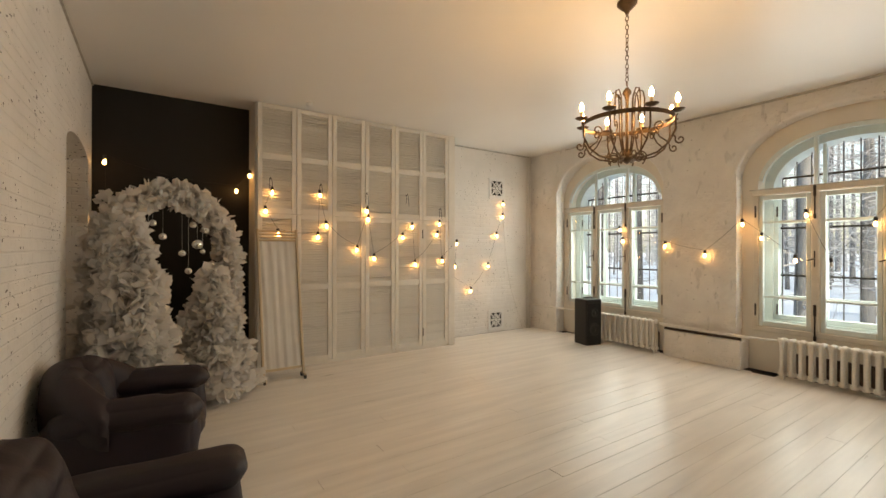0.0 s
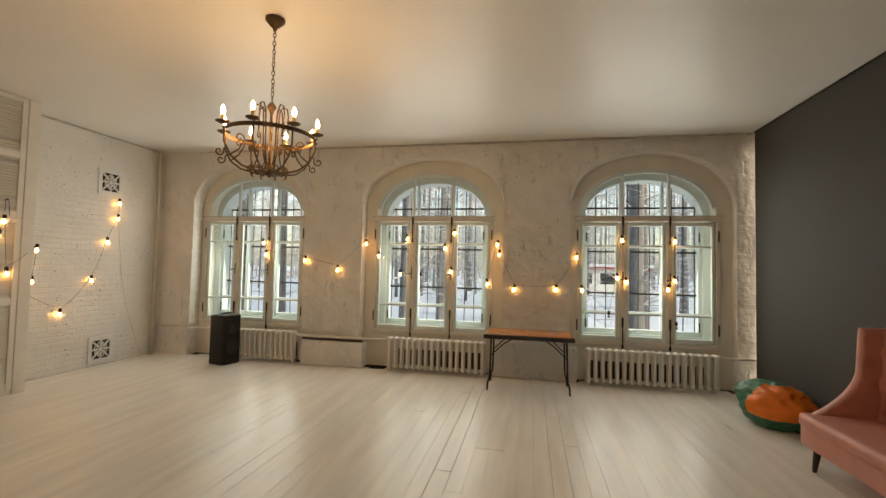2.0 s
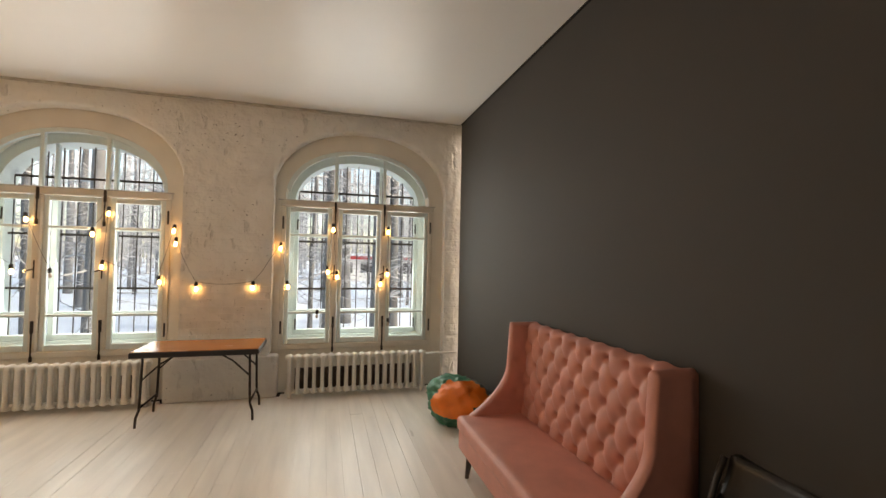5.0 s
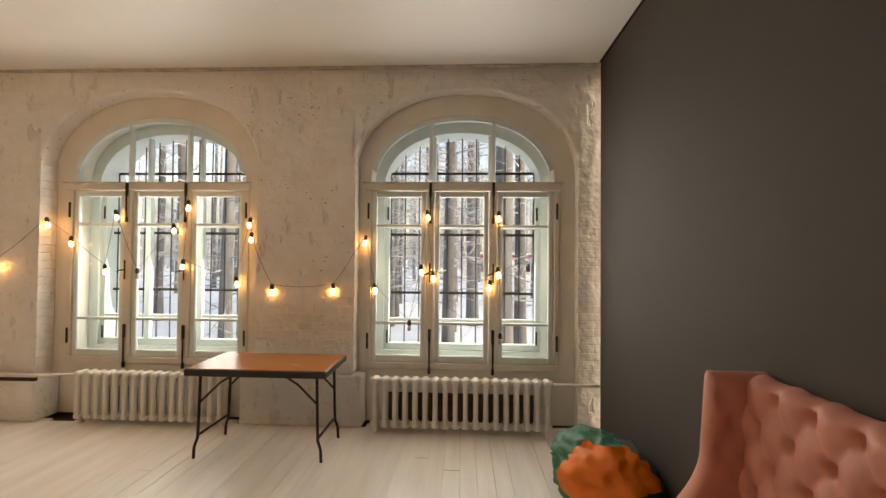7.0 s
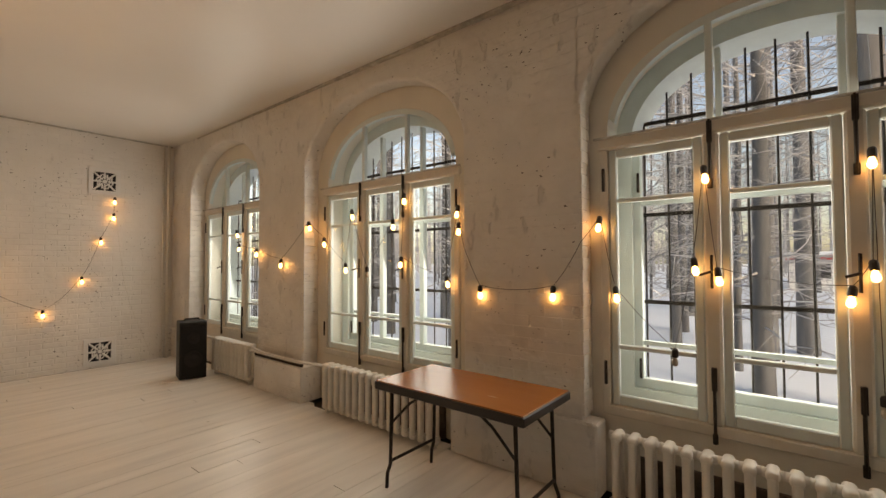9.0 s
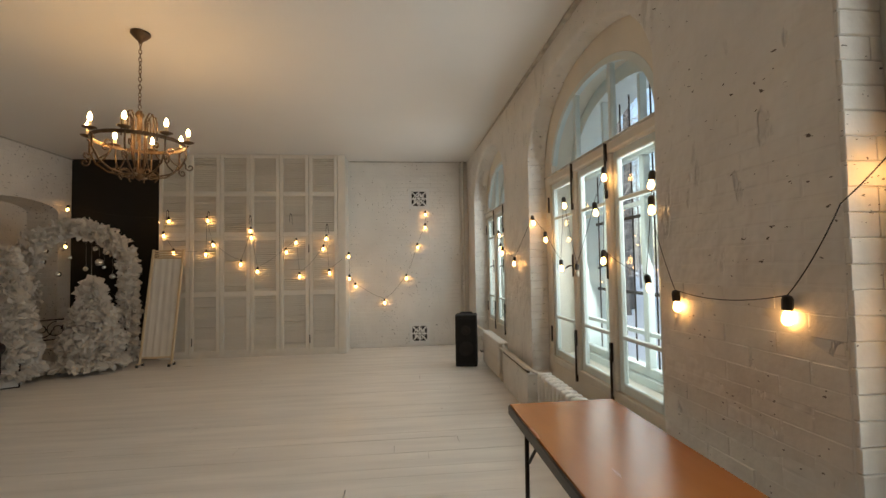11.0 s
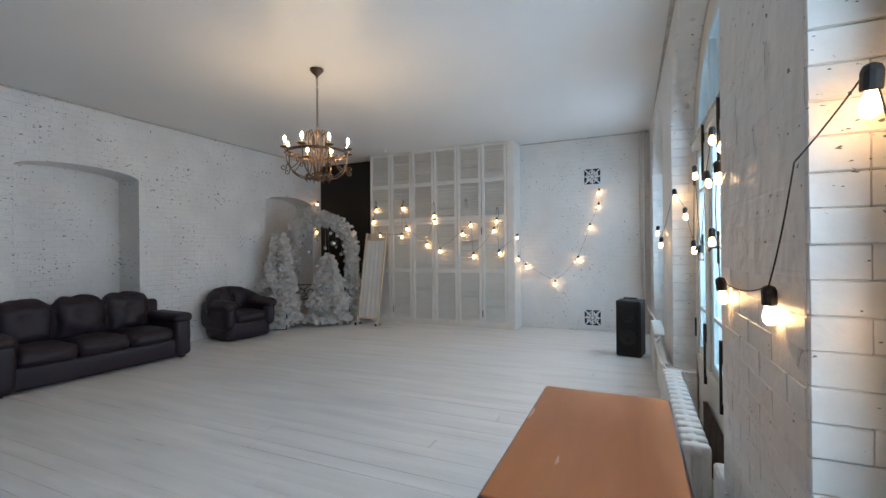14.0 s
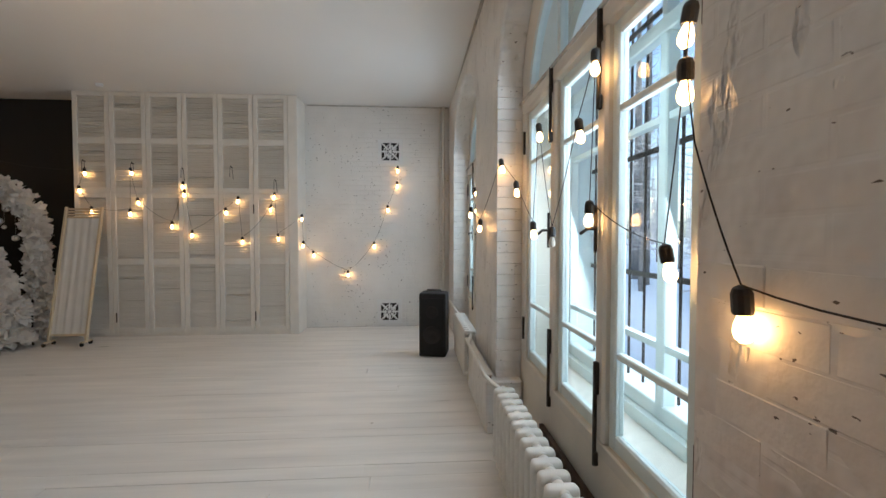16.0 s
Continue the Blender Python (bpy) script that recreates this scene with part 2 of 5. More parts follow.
# grey of the thin edge strips; along the ceiling it is painted shadow
M_EDGE_GREY = mat("mortar", (0.55, 0.53, 0.49), 0.9, vary=0.3, scale=12, bump=0.5)
M_CEIL = mat("white_ceiling", (0.82, 0.81, 0.79), 0.40, vary=0.03, scale=0.7, bump=0.03, fine=3.0)
M_GREY = mat("charcoal_paint", (0.05, 0.046, 0.042), 0.75, vary=0.12, scale=1.2, bump=0.08, fine=160)
M_BLACK = mat("black_paint", (0.010, 0.009, 0.008), 0.75, vary=0.2, scale=2, bump=0.1)
M_PLANK = mat("white_floor_paint", (0.83, 0.80, 0.75), 0.30, vary=0.12, scale=2.6, fine=50, bump=0.18, streak=(0.35, 3.0, 1.0), per_object=0.03, spots=(0.80, (0.5, 0.45, 0.38), 9.0), world_space=True)
M_GAP = mat("floor_gap", (0.06, 0.045, 0.035), 0.9)
M_SHUT = mat("shutter_paint", (0.76, 0.73, 0.67), 0.5, vary=0.06, scale=5, bump=0.1)
M_SASH = mat("white_sash_paint", (0.68, 0.76, 0.75), 0.4, vary=0.06, scale=8, bump=0.1)
M_FRAME = mat("cream_frame_paint", (0.70, 0.67, 0.60), 0.45, vary=0.08, scale=6, bump=0.12)
M_IRON = mat("dark_iron", (0.05, 0.042, 0.036), 0.45, 0.8, vary=0.3, scale=20, bump=0.2)
M_BRONZE = mat("brown_bronze", (0.13, 0.085, 0.05), 0.42, 0.75, vary=0.3, scale=25, bump=0.2)
M_RAD = mat("radiator_enamel", (0.76, 0.74, 0.69), 0.35, vary=0.07, scale=9, bump=0.1)
M_BLKPL = mat("black_plastic", (0.008, 0.008, 0.009), 0.6, vary=0.2, scale=30, bump=0.1)
M_MESH = mat("speaker_grille", (0.008, 0.008, 0.009), 0.8, 0.0, vary=0.3, scale=80, fine=300, bump=0.5)
M_GLASS = clear_glass("window_glass")
M_BULB = glow("bulb_glow", (1.0, 0.50, 0.16), BULB_GLOW)
M_CANDLE = glow("candle_glow", (1.0, 0.60, 0.26), CANDLE_GLOW)
M_BULBOFF = mat("bulb_glass_unlit", (0.5, 0.45, 0.38), 0.1)
M_SOCKET = mat("socket_rubber", (0.018, 0.017, 0.016), 0.5, vary=0.2, scale=40)
M_CABLE = mat("black_cable", (0.02, 0.018, 0.017), 0.6)
M_TABLE = mat("table_laminate", (0.40, 0.145, 0.038), 0.25, vary=0.08, scale=4.0, fine=40, bump=0.02, streak=(3.0, 0.5, 1.0))
M_TEDGE = mat("table_edge", (0.02, 0.017, 0.016), 0.4)
M_PINK = mat("dusty_pink_leather", (0.60, 0.26, 0.21), 0.45, vary=0.12, scale=7, fine=120, bump=0.12)
M_LEATHER = mat("black_leather", (0.016, 0.013, 0.012), 0.33, vary=0.25, scale=9, fine=120, bump=0.15)
M_SOFA = mat("plum_brown_leather", (0.016, 0.008, 0.014), 0.55, vary=0.3, scale=6, fine=90, bump=0.2)
M_WOODLEG = mat("dark_wood", (0.03, 0.02, 0.016), 0.4, streak=(1, 1, 0.2))
M_DOOR = mat("cream_door_paint", (0.82, 0.77, 0.66), 0.42, vary=0.05, scale=4, bump=0.06)
M_KNOB = mat("brown_knob", (0.14, 0.06, 0.03), 0.35, 0.3)
M_ORANGE = mat("orange_nylon", (0.85, 0.20, 0.02), 0.45, vary=0.15, scale=5, bump=0.2, fine=20)
M_GREEN = mat("green_nylon", (0.03, 0.17, 0.10), 0.45, vary=0.2, scale=5, bump=0.2, fine=20)
M_DKGREEN = mat("dark_green_nylon", (0.012, 0.05, 0.03), 0.5, vary=0.2, scale=5, bump=0.2, fine=20)
M_GREYGREEN = mat("grey_green_nylon", (0.10, 0.13, 0.12), 0.5, vary=0.2, scale=5, bump=0.2, fine=20)
M_FLUFF = mat("white_artificial_foliage", (0.86, 0.84, 0.81), 0.8, vary=0.08, scale=5, bump=0.05)
fn, fl = M_FLUFF.node_tree.nodes, M_FLUFF.node_tree.links
thin, half = fn.new("ShaderNodeBsdfTranslucent"), fn.new("ShaderNodeMixShader")
thin.inputs["Color"].default_value = (0.86, 0.84, 0.81, 1)
half.inputs[0].default_value = 0.45
fl.new(fn["Principled BSDF"].outputs[0], half.inputs[1])
fl.new(thin.outputs[0], half.inputs[2])
fl.new(half.outputs[0], fn["Material Output"].inputs["Surface"])
M_SILVER = mat("silver_glass", (0.85, 0.84, 0.82), 0.08, 1.0, vary=0.05, bump=0)
M_PINE = mat("pale_wood", (0.62, 0.50, 0.34), 0.5, vary=0.12, scale=5, streak=(1, 1, 0.15))
M_CLOTH = mat("white_cloth", (0.72, 0.70, 0.66), 0.85, vary=0.06, scale=5, bump=0.15)
M_WHITE = mat("white_gloss", (0.78, 0.78, 0.77), 0.35, vary=0.04)
M_SNOW = mat("snow", (0.80, 0.86, 0.93), 0.7, vary=0.05, scale=0.4, fine=8, bump=0.3)
# bark grey is lightened to carry the winter haze
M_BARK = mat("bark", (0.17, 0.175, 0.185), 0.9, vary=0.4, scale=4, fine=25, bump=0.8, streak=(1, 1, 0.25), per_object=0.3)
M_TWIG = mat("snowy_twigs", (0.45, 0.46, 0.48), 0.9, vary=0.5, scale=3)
M_RED = mat("red_fascia", (0.55, 0.04, 0.04), 0.5)
M_HALL = mat("hall_paint", (0.35, 0.33, 0.3), 0.7)

# ---- structure ----
floor = structure("floor", boxed(XL - 0.55, 7.3, Y0 - 0.3, Y1 + 0.3, -0.14, -0.06), M_GAP, "white-painted plank floor with dark worn gaps", "floor")
structure("ceiling", boxed(XL - 0.55, 7.3, Y0 - 0.3, Y1 + 0.3, ZC, ZC + 0.15), M_CEIL, "smooth white satin ceiling", "ceiling")


def arch_z(y, yc, half, spring, rise, n):
    u = min(1.0, abs((y - yc) / half))
    return spring + rise * (1 - u ** n) ** (1 / n)


def arched_wall(bm, x0, x1, ya, yb, openings, top=ZC):
    """A wall between x0 and x1 along y, with arched openings (from, to, sill, spring, rise, power)."""
    cols, ys = [], [ya]
    for o in sorted(openings):
        ys.append(o[0])
        cols.append(None)
        for i in range(1, 33):
            f = 0.5 - 0.5 * math.cos(math.pi * i / 32)
            ys.append(o[0] + (o[1] - o[0]) * f)
            cols.append(o)
    ys.append(yb)
    cols.append(None)

    def quad(*p):
        bm.faces.new([bm.verts.new(q) for q in p])
    for (a, b), o in zip(zip(ys, ys[1:]), cols):
        if b - a < 1e-6:
            continue
        spans = [(0, 0, top, top)]
        if o:
            yc, h = (o[0] + o[1]) / 2, (o[1] - o[0]) / 2
            za, zb = arch_z(a, yc, h, *o[3:]), arch_z(b, yc, h, *o[3:])
            spans = [(za, zb, top, top)]
            quad((x0, a, za), (x1, a, za), (x1, b, zb), (x0, b, zb))
            if o[2] > 0:
                spans.append((0, 0, o[2], o[2]))
                quad((x0, a, o[2]), (x1, a, o[2]), (x1, b, o[2]), (x0, b, o[2]))
        for z0, z1, z2, z3 in spans:
            for x in (x0, x1):
                quad((x, a, z0), (x, b, z1), (x, b, z3), (x, a, z2))
    for o in openings:
        for y in o[:2]:
            quad((x0, y, o[2]), (x1, y, o[2]), (x1, y, o[3]), (x0, y, o[3]))
    for y in (ya, yb):
        quad((x0, y, 0), (x1, y, 0), (x1, y, top), (x0, y, top))
    bmesh.ops.remove_doubles(bm, verts=bm.verts, dist=1e-4)




def lean_x(y):
    """The wall runs slightly out of square with the room."""
    return 0.0112 * (Y1 - y)


bm = bmesh.new()
arched_wall(bm, XR, XM, Y0 - 0.3, Y1 + 0.3, [(a, b, 0.0, 2.5, 0.85, 2.2) for _, a, b in WINDOWS])
rim = []                                    # worn round plaster edge of the recesses
for e in bm.edges:
    p, q = e.verts[0].co, e.verts[1].co
    if abs(p.x - XR) < 1e-4 and abs(q.x - XR) < 1e-4 and len(e.link_faces) == 2 and max(p.z, q.z) < ZC - 0.01 and abs(e.link_faces[0].normal.dot(e.link_faces[1].normal)) < 0.5:
        if min(p.z, q.z) > 2.49 or min(abs(p.y - j) for j in (0.51, -2.69, 3.80)) < 1e-3:
            rim.append(e)
bmesh.ops.bevel(bm, geom=rim, offset=0.035, segments=4, affect="EDGES", profile=0.5)
for v in bm.verts:
    if v.co.x < XM - 0.01:
        v.co.x += lean_x(v.co.y)
structure("wall_east", bm, M_PIER, "white-painted brick and plaster wall with arched window recesses", "wall")
bm = bmesh.new()
arched_wall(bm, XM + 0.003, 6.98, Y0 - 0.3, Y1 + 0.3, [(c - 0.94, c + 0.94, 0.62, 2.45, 0.69, 2.2) for c, _, _ in WINDOWS])
structure("wall_east_middle", bm, M_REVEAL, "cream-painted plaster behind the window recesses", "wall")
bm = bmesh.new()
arched_wall(bm, 6.983, 7.3, Y0 - 0.3, Y1 + 0.3, [(c - 0.84, c + 0.84, 0.68, 2.4, 0.62, 2.2) for c, _, _ in WINDOWS])
structure("wall_east_outer", bm, M_SASH, "white-painted outer window reveals", "wall")

# far wall, with a black part in the corner behind the shutters
structure("wall_north", boxed(1.05, XR - 0.003, Y1, Y1 + 0.3, 0, ZC), M_WALL, "white-painted brick wall", "wall")
structure("wall_north_black", boxed(XL - 0.55, 1.047, Y1, Y1 + 0.3, 0, ZC), M_BLACK, "matt black painted wall in the corner", "wall")

# left wall with two blind niches
bm = bmesh.new()
arched_wall(bm, XL - 0.5, XL, Y0 - 0.3, Y1 - 0.003, [(0.95, 2.41, 0.0, 2.62, 0.12, 2.0), (4.88, 6.32, 0.0, 2.55, 0.16, 2.0)])
structure("wall_west", bm, M_WALL, "white-painted brick wall with two blind niches", "wall")
structure("wall_west_back", boxed(XL - 0.7, XL - 0.505, Y0 - 0.3, Y1, 0, ZC), M_WALL, "white-painted brick back of the niches", "wall")

# charcoal wall with a doorway, and a closed hall behind it
D0, D1, DH = 0.80, 1.74, 2.52
bm = bmesh.new()
arched_wall(bm, -0.3, 0.0, -6.517, 0.6, [(-D1, -D0, 0.0, DH, 0.001, 2.0)])
ob = structure("wall_south", bm, M_GREY, "charcoal-painted smooth wall with a doorway", "wall")
ob.matrix_world = pose(0, Y0, 0, 0, 0, 90)
bm = bmesh.new()
box(bm, 0.4, 2.1, Y0 - 1.6, Y0 - 1.5, 0, 2.8)
box(bm, 0.3, 0.4, Y0 - 1.6, Y0 - 0.303, 0, 2.8)
box(bm, 2.1, 2.2, Y0 - 1.6, Y0 - 0.303, 0, 2.8)
box(bm, 0.3, 2.2, Y0 - 1.6, Y0 - 0.303, 2.8, 2.9)
box(bm, 0.3, 2.2, Y0 - 1.6, Y0 - 0.303, -0.1, -0.003)
structure("hall", bm, M_HALL, "plain unlit hall behind the open door", "wall")

# wide low blocks at the feet of the piers, thin strips painted as shadow under the ceiling, pipes
bm = bmesh.new()
box(bm, 6.575, 6.76, -0.58, 0.65, 0, 0.5, 0.012)
structure("pier_base_1", bm, M_PIER, "white-painted masonry block under the pier", "wall")
bm = bmesh.new()
box(bm, 6.48, 6.76, 2.70, 3.74, 0, 0.40, 0.012)
structure("pier_base_2", bm, M_PIER, "white-painted masonry block with an open slot on top", "wall")
# solid dark strip, drawn for the shade inside the slot
structure("trim_slot_shade", boxed(6.49, 6.518, 2.70, 3.74, 0.405, 0.45), M_GAP, "dark strip standing in for the shaded slot above the masonry block", "trim")
structure("trim_shelf", boxed(6.45, 6.519, 2.66, 3.80, 0.452, 0.47, bevel=0.004), M_FRAME, "thin painted ledge over the slot", "trim")
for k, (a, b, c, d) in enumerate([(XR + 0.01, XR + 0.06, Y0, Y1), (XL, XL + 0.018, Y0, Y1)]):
    structure("trim_ceiling_%d" % (k + 1), boxed(a, b, c, d, ZC - 0.022, ZC - 0.003), M_EDGE_GREY, "grey strip painted as the shadow line at the ceiling edge", "trim")
structure("trim_ceiling_3", boxed(4.25, XR - 0.02, Y1 - 0.018, Y1 - 0.002, ZC - 0.022, ZC - 0.003), M_EDGE_GREY, "grey strip painted as the shadow line at the ceiling edge", "trim")
structure("trim_ceiling_4", boxed(XL + 0.02, XR - 0.02, Y0 + 0.002, Y0 + 0.014, ZC - 0.016, ZC - 0.003), M_BLACK, "thin black ceiling edge strip", "trim")

# ---- windows ----
HW = 0.93


def window(c):
    w = thing("window_1", pose(XM, c, 0), "arched three-light double window with white sashes and iron bolts", "window", "arched windows", "structure")
    bm = bmesh.new()                                   # fixed frame: jambs, sill, transom, arch ring
    box(bm, -0.02, 0.06, -HW - 0.055, -HW + 0.0, 0.56, 2.36, 0.006)
    box(bm, -0.02, 0.06, HW, HW + 0.055, 0.56, 2.36, 0.006)
    box(bm, -0.022, 0.065, -HW - 0.055, HW + 0.055, 0.535, 0.60, 0.006)
    part("frame", bm, M_FRAME, w)
    part("transom", boxed(-0.035, 0.065, -HW - 0.07, HW + 0.07, 2.36, 2.445, bevel=0.012), M_FRAME, w)
    part("transom_strip", boxed(-0.05, -0.037, -HW - 0.09, HW + 0.09, 2.432, 2.446), M_EDGE_GREY, w, "dark strip along the top edge of the transom")
    for s in (-1, 1):
        part("mullion", boxed(-0.03, 0.06, s * 0.32 - 0.042, s * 0.32 + 0.042, 0.60, 2.36, bevel=0.012), M_FRAME, w)
        part("arch_mullion", boxed(0.0, 0.05, s * 0.32 - 0.02, s * 0.32 + 0.02, 2.445, arch_z(0.32, 0, 0.94, 2.45, 0.69, 2.2) - 0.01, bevel=0.006), M_SASH, w)
    bm = bmesh.new()
    prev = None
    for i in range(41):
        a = -HW + 2 * HW * (0.5 - 0.5 * math.cos(math.pi * i / 40))
        zo, zi = arch_z(a, 0, 0.945, 2.445, 0.69, 2.2), arch_z(a, 0, 0.945, 2.445, 0.69, 2.2) - 0.05
        ai = a * 0.955
        ring = [bm.verts.new(p) for p in ((0.0, a, zo), (0.05, a, zo), (0.05, ai, max(2.445, zi)), (0.0, ai, max(2.445, zi)))]
        if prev:
            for k in range(4):
                bm.faces.new((prev[k], prev[(k + 1) % 4], ring[(k + 1) % 4], ring[k]))
        prev = ring
    part("arch_frame", bm, M_SASH, w)
    for y0, y1 in ((-HW + 0.004, -0.366), (-0.274, 0.274), (0.366, HW - 0.004)):
        bm = bmesh.new()                               # inner casement
        for a, b in ((y0, y0 + 0.05), (y1 - 0.05, y1)):
            box(bm, -0.005, 0.04, a, b, 0.605, 2.355, 0.008)
        for a, b in ((0.605, 0.675), (2.295, 2.355)):
            box(bm, -0.003, 0.038, y0 + 0.05, y1 - 0.05, a, b, 0.008)
        for z in (1.0, 2.0):
            box(bm, 0.0, 0.036, y0 + 0.05, y1 - 0.05, z - 0.014, z + 0.014, 0.005)
        sash = part("sash", bm, M_SASH, w, "white-painted inner sash")
        for z0, z1 in ((0.675, 0.986), (1.014, 1.986), (2.014, 2.295)):
            p = part("pane", boxed(0.016, 0.02, y0 + 0.05, y1 - 0.05, z0, z1), M_GLASS, sash)
            p.visible_shadow = False
    # arch panes and outer sashes, just behind
    for y0, y1 in ((-HW + 0.04, -0.345), (-0.295, 0.295), (0.345, HW - 0.04)):
        bm = bmesh.new()
        n = 10
        low, up = [], []
        for i in range(n + 1):
            y = y0 + (y1 - y0) * i / n
            low.append(bm.verts.new((0.025, y, 2.45)))
            up.append(bm.verts.new((0.025, y, max(2.47, arch_z(y, 0, 0.9, 2.445, 0.645, 2.2)))))
        for i in range(n):
            bm.faces.new((low[i], low[i + 1], up[i + 1], up[i]))
        p = part("arch_pane", bm, M_GLASS, w)
        p.visible_shadow = False
    XO = 0.25                                          # outer window
    bm = bmesh.new()
    for y in (-0.30, 0.30):
        box(bm, XO, XO + 0.06, y - 0.03, y + 0.03, 0.68, 2.36, 0.006)
        box(bm, XO, XO + 0.06, y - 0.018, y + 0.018, 2.43, arch_z(0.3, 0, 0.84, 2.4, 0.62, 2.2), 0.004)
    for y in (-0.815, 0.815):
        box(bm, XO, XO + 0.06, y - 0.03, y + 0.03, 0.68, 2.36, 0.006)
    box(bm, XO, XO + 0.06, -0.845, 0.845, 2.36, 2.43, 0.006)
    box(bm, XO, XO + 0.06, -0.845, 0.845, 0.68, 0.75, 0.006)
    box(bm, XO + 0.01, XO + 0.05, -0.79, 0.79, 0.985, 1.015)
    box(bm, XO + 0.01, XO + 0.05, -0.79, 0.79, 1.985, 2.015)
    part("outer_sash", bm, M_SASH, w, "white-painted outer sash")
    for s in (-1, 1):                                  # espagnolette bolts and hinges
        for z0, z1 in ((2.02, 2.44), (0.5, 0.95)):
            bm = bmesh.new()
            tube(bm, [(-0.045, s * 0.32, z0), (-0.045, s * 0.32, z1)], 0.009, 6)
            box(bm, -0.05, -0.032, s * 0.32 - 0.014, s * 0.32 + 0.014, z0, z0 + 0.06, 0.003)
            box(bm, -0.05, -0.032, s * 0.32 - 0.014, s * 0.32 + 0.014, z1 - 0.14, z1, 0.003)
            part("bolt", bm, M_IRON, w, "dark iron bolt")
        bm = bmesh.new()
        tube(bm, [(-0.05, s * 0.32, 1.42), (-0.05, s * 0.32, 1.62)], 0.008, 6)
        tube(bm, [(-0.05, s * 0.32, 1.52), (-0.085, s * 0.32, 1.52), (-0.09, s * 0.32 + 0.06, 1.5)], 0.008, 6)
        part("latch_handle", bm, M_IRON, w, "dark iron latch handle")
        for z in (0.82, 2.15):
            bm = bmesh.new()
            tube(bm, [(-0.025, s * (HW + 0.03), z - 0.08), (-0.025, s * (HW + 0.03), z + 0.08)], 0.011, 6)
            part("hinge", bm, M_IRON, w, "dark iron hinge")
            bm = bmesh.new()
            tube(bm, [(XO - 0.01, s * 0.80, z - 0.07), (XO - 0.01, s * 0.80, z + 0.07)], 0.010, 6)
            part("hinge", bm, M_IRON, w, "dark iron hinge")
    return w


w1 = window(WINDOWS[0][0])
w2 = copy_thing(w1, pose(XM, WINDOWS[1][0], 0))
w3 = copy_thing(w1, pose(XM, WINDOWS[2][0], 0))
w2.name, w3.name = "window_2", "window_3"


def grille(c):
    g = thing("window_grille", pose(7.2, c, 0), "dark iron security grille outside the window", "grille", "window grilles")
    n = 11
    for i in range(n):
        y = -0.8 + 1.6 * i / (n - 1)
        bm = bmesh.new()
        tube(bm, [(0, y, 0.685), (0, y, arch_z(y, 0, 0.84, 2.4, 0.62, 2.2))], 0.0075, 5)
        part("bar", bm, M_IRON, g)
    for z in (1.28, 1.93, 2.62):
        h = 0.84 if z < 2.4 else 0.80
        part("rail", boxed(-0.012, -0.004, -h, h, z - 0.014, z + 0.014), M_IRON, g)
    return g


g1 = grille(WINDOWS[0][0])
for c, _, _ in WINDOWS[1:]:
    copy_thing(g1, pose(7.2, c, 0))

# ---- radiators and pipes ----


def radiator(ya, yb):
    pitch = 0.0965
    n = int(round((yb - ya) / pitch))
    r = thing("radiator", pose(6.52, ya, 0), "cream-white cast-iron column radiator under the window", "radiator", "cast-iron radiators")
    first = None
    for i in range(n):
        if first is None:
            bm = bmesh.new()
            soft(bm, (-0.045, 0, 0.275), (0.055, 0.046, 0.45), 0.021, n=2)
            soft(bm, (0.045, 0, 0.275), (0.05, 0.042, 0.45), 0.02, n=2)
            soft(bm, (0, 0, 0.49), (0.14, 0.062, 0.06), 0.026, n=2)
            soft(bm, (0, 0, 0.075), (0.14, 0.074, 0.05), 0.024, n=2)
            tube(bm, [(0, -0.05, 0.49), (0, 0.05, 0.49)], 0.026, 8)
            tube(bm, [(0, -0.05, 0.075), (0, 0.05, 0.075)], 0.026, 8)
            first = part("section", bm, M_RAD, r, smooth=True)
            first.matrix_basis = pose(0, pitch / 2, 0)
        else:
            again(first, "section", r, pose(0, pitch * (i + 0.5), 0))
    for y in (pitch * 0.5, pitch * (n - 0.5)):
        part("foot", boxed(-0.03, 0.03, y - 0.015, y + 0.015, -0.06, 0.06), M_RAD, r)
    return r


# dark panels added behind the radiators for the shade between their columns
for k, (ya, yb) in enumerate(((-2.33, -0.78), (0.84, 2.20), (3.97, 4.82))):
    structure("radiator_shade_%d" % (k + 1), boxed(6.735, 6.762, ya, yb, 0.0, 0.30), M_RAD_SHADE, "unpainted sooty brick behind the radiator", "wall")
radiator(-2.42, -0.68)
radiator(0.74, 2.30)
radiator(3.86, 4.92)
for run in ([(6.52, -2.86, 0.475), (6.52, -2.42, 0.475)], [(6.52, 2.3, 0.475), (6.46, 2.6, 0.475), (6.455, 3.5, 0.48), (6.52, 3.86, 0.48)], [(6.52, 4.92, 0.485), (6.50, 5.6, 0.49), (6.47, 6.5, 0.5)]):
    bm = bmesh.new()
    tube(bm, run, 0.015)
    tagged(part("heating_pipe", bm, M_RAD, None, smooth=True), "thin cream-painted heating pipe along the wall", "pipe", "heating pipes")
bm = bmesh.new()
tube(bm, [(6.43, 6.56, -0.06), (6.43, 6.56, 2.9), (6.43, 6.56, 3.56)], 0.022, 8)
tube(bm, [(6.36, 6.57, -0.06), (6.36, 6.57, 3.56)], 0.011, 6)
lathe(bm, [(0.03, 0), (0.03, 0.04)], 8, (6.43, 6.56, 3.3))
tagged(part("riser_pipe", bm, M_RAD, None, smooth=True), "cream-painted vertical riser pipes in the corner", "pipe")
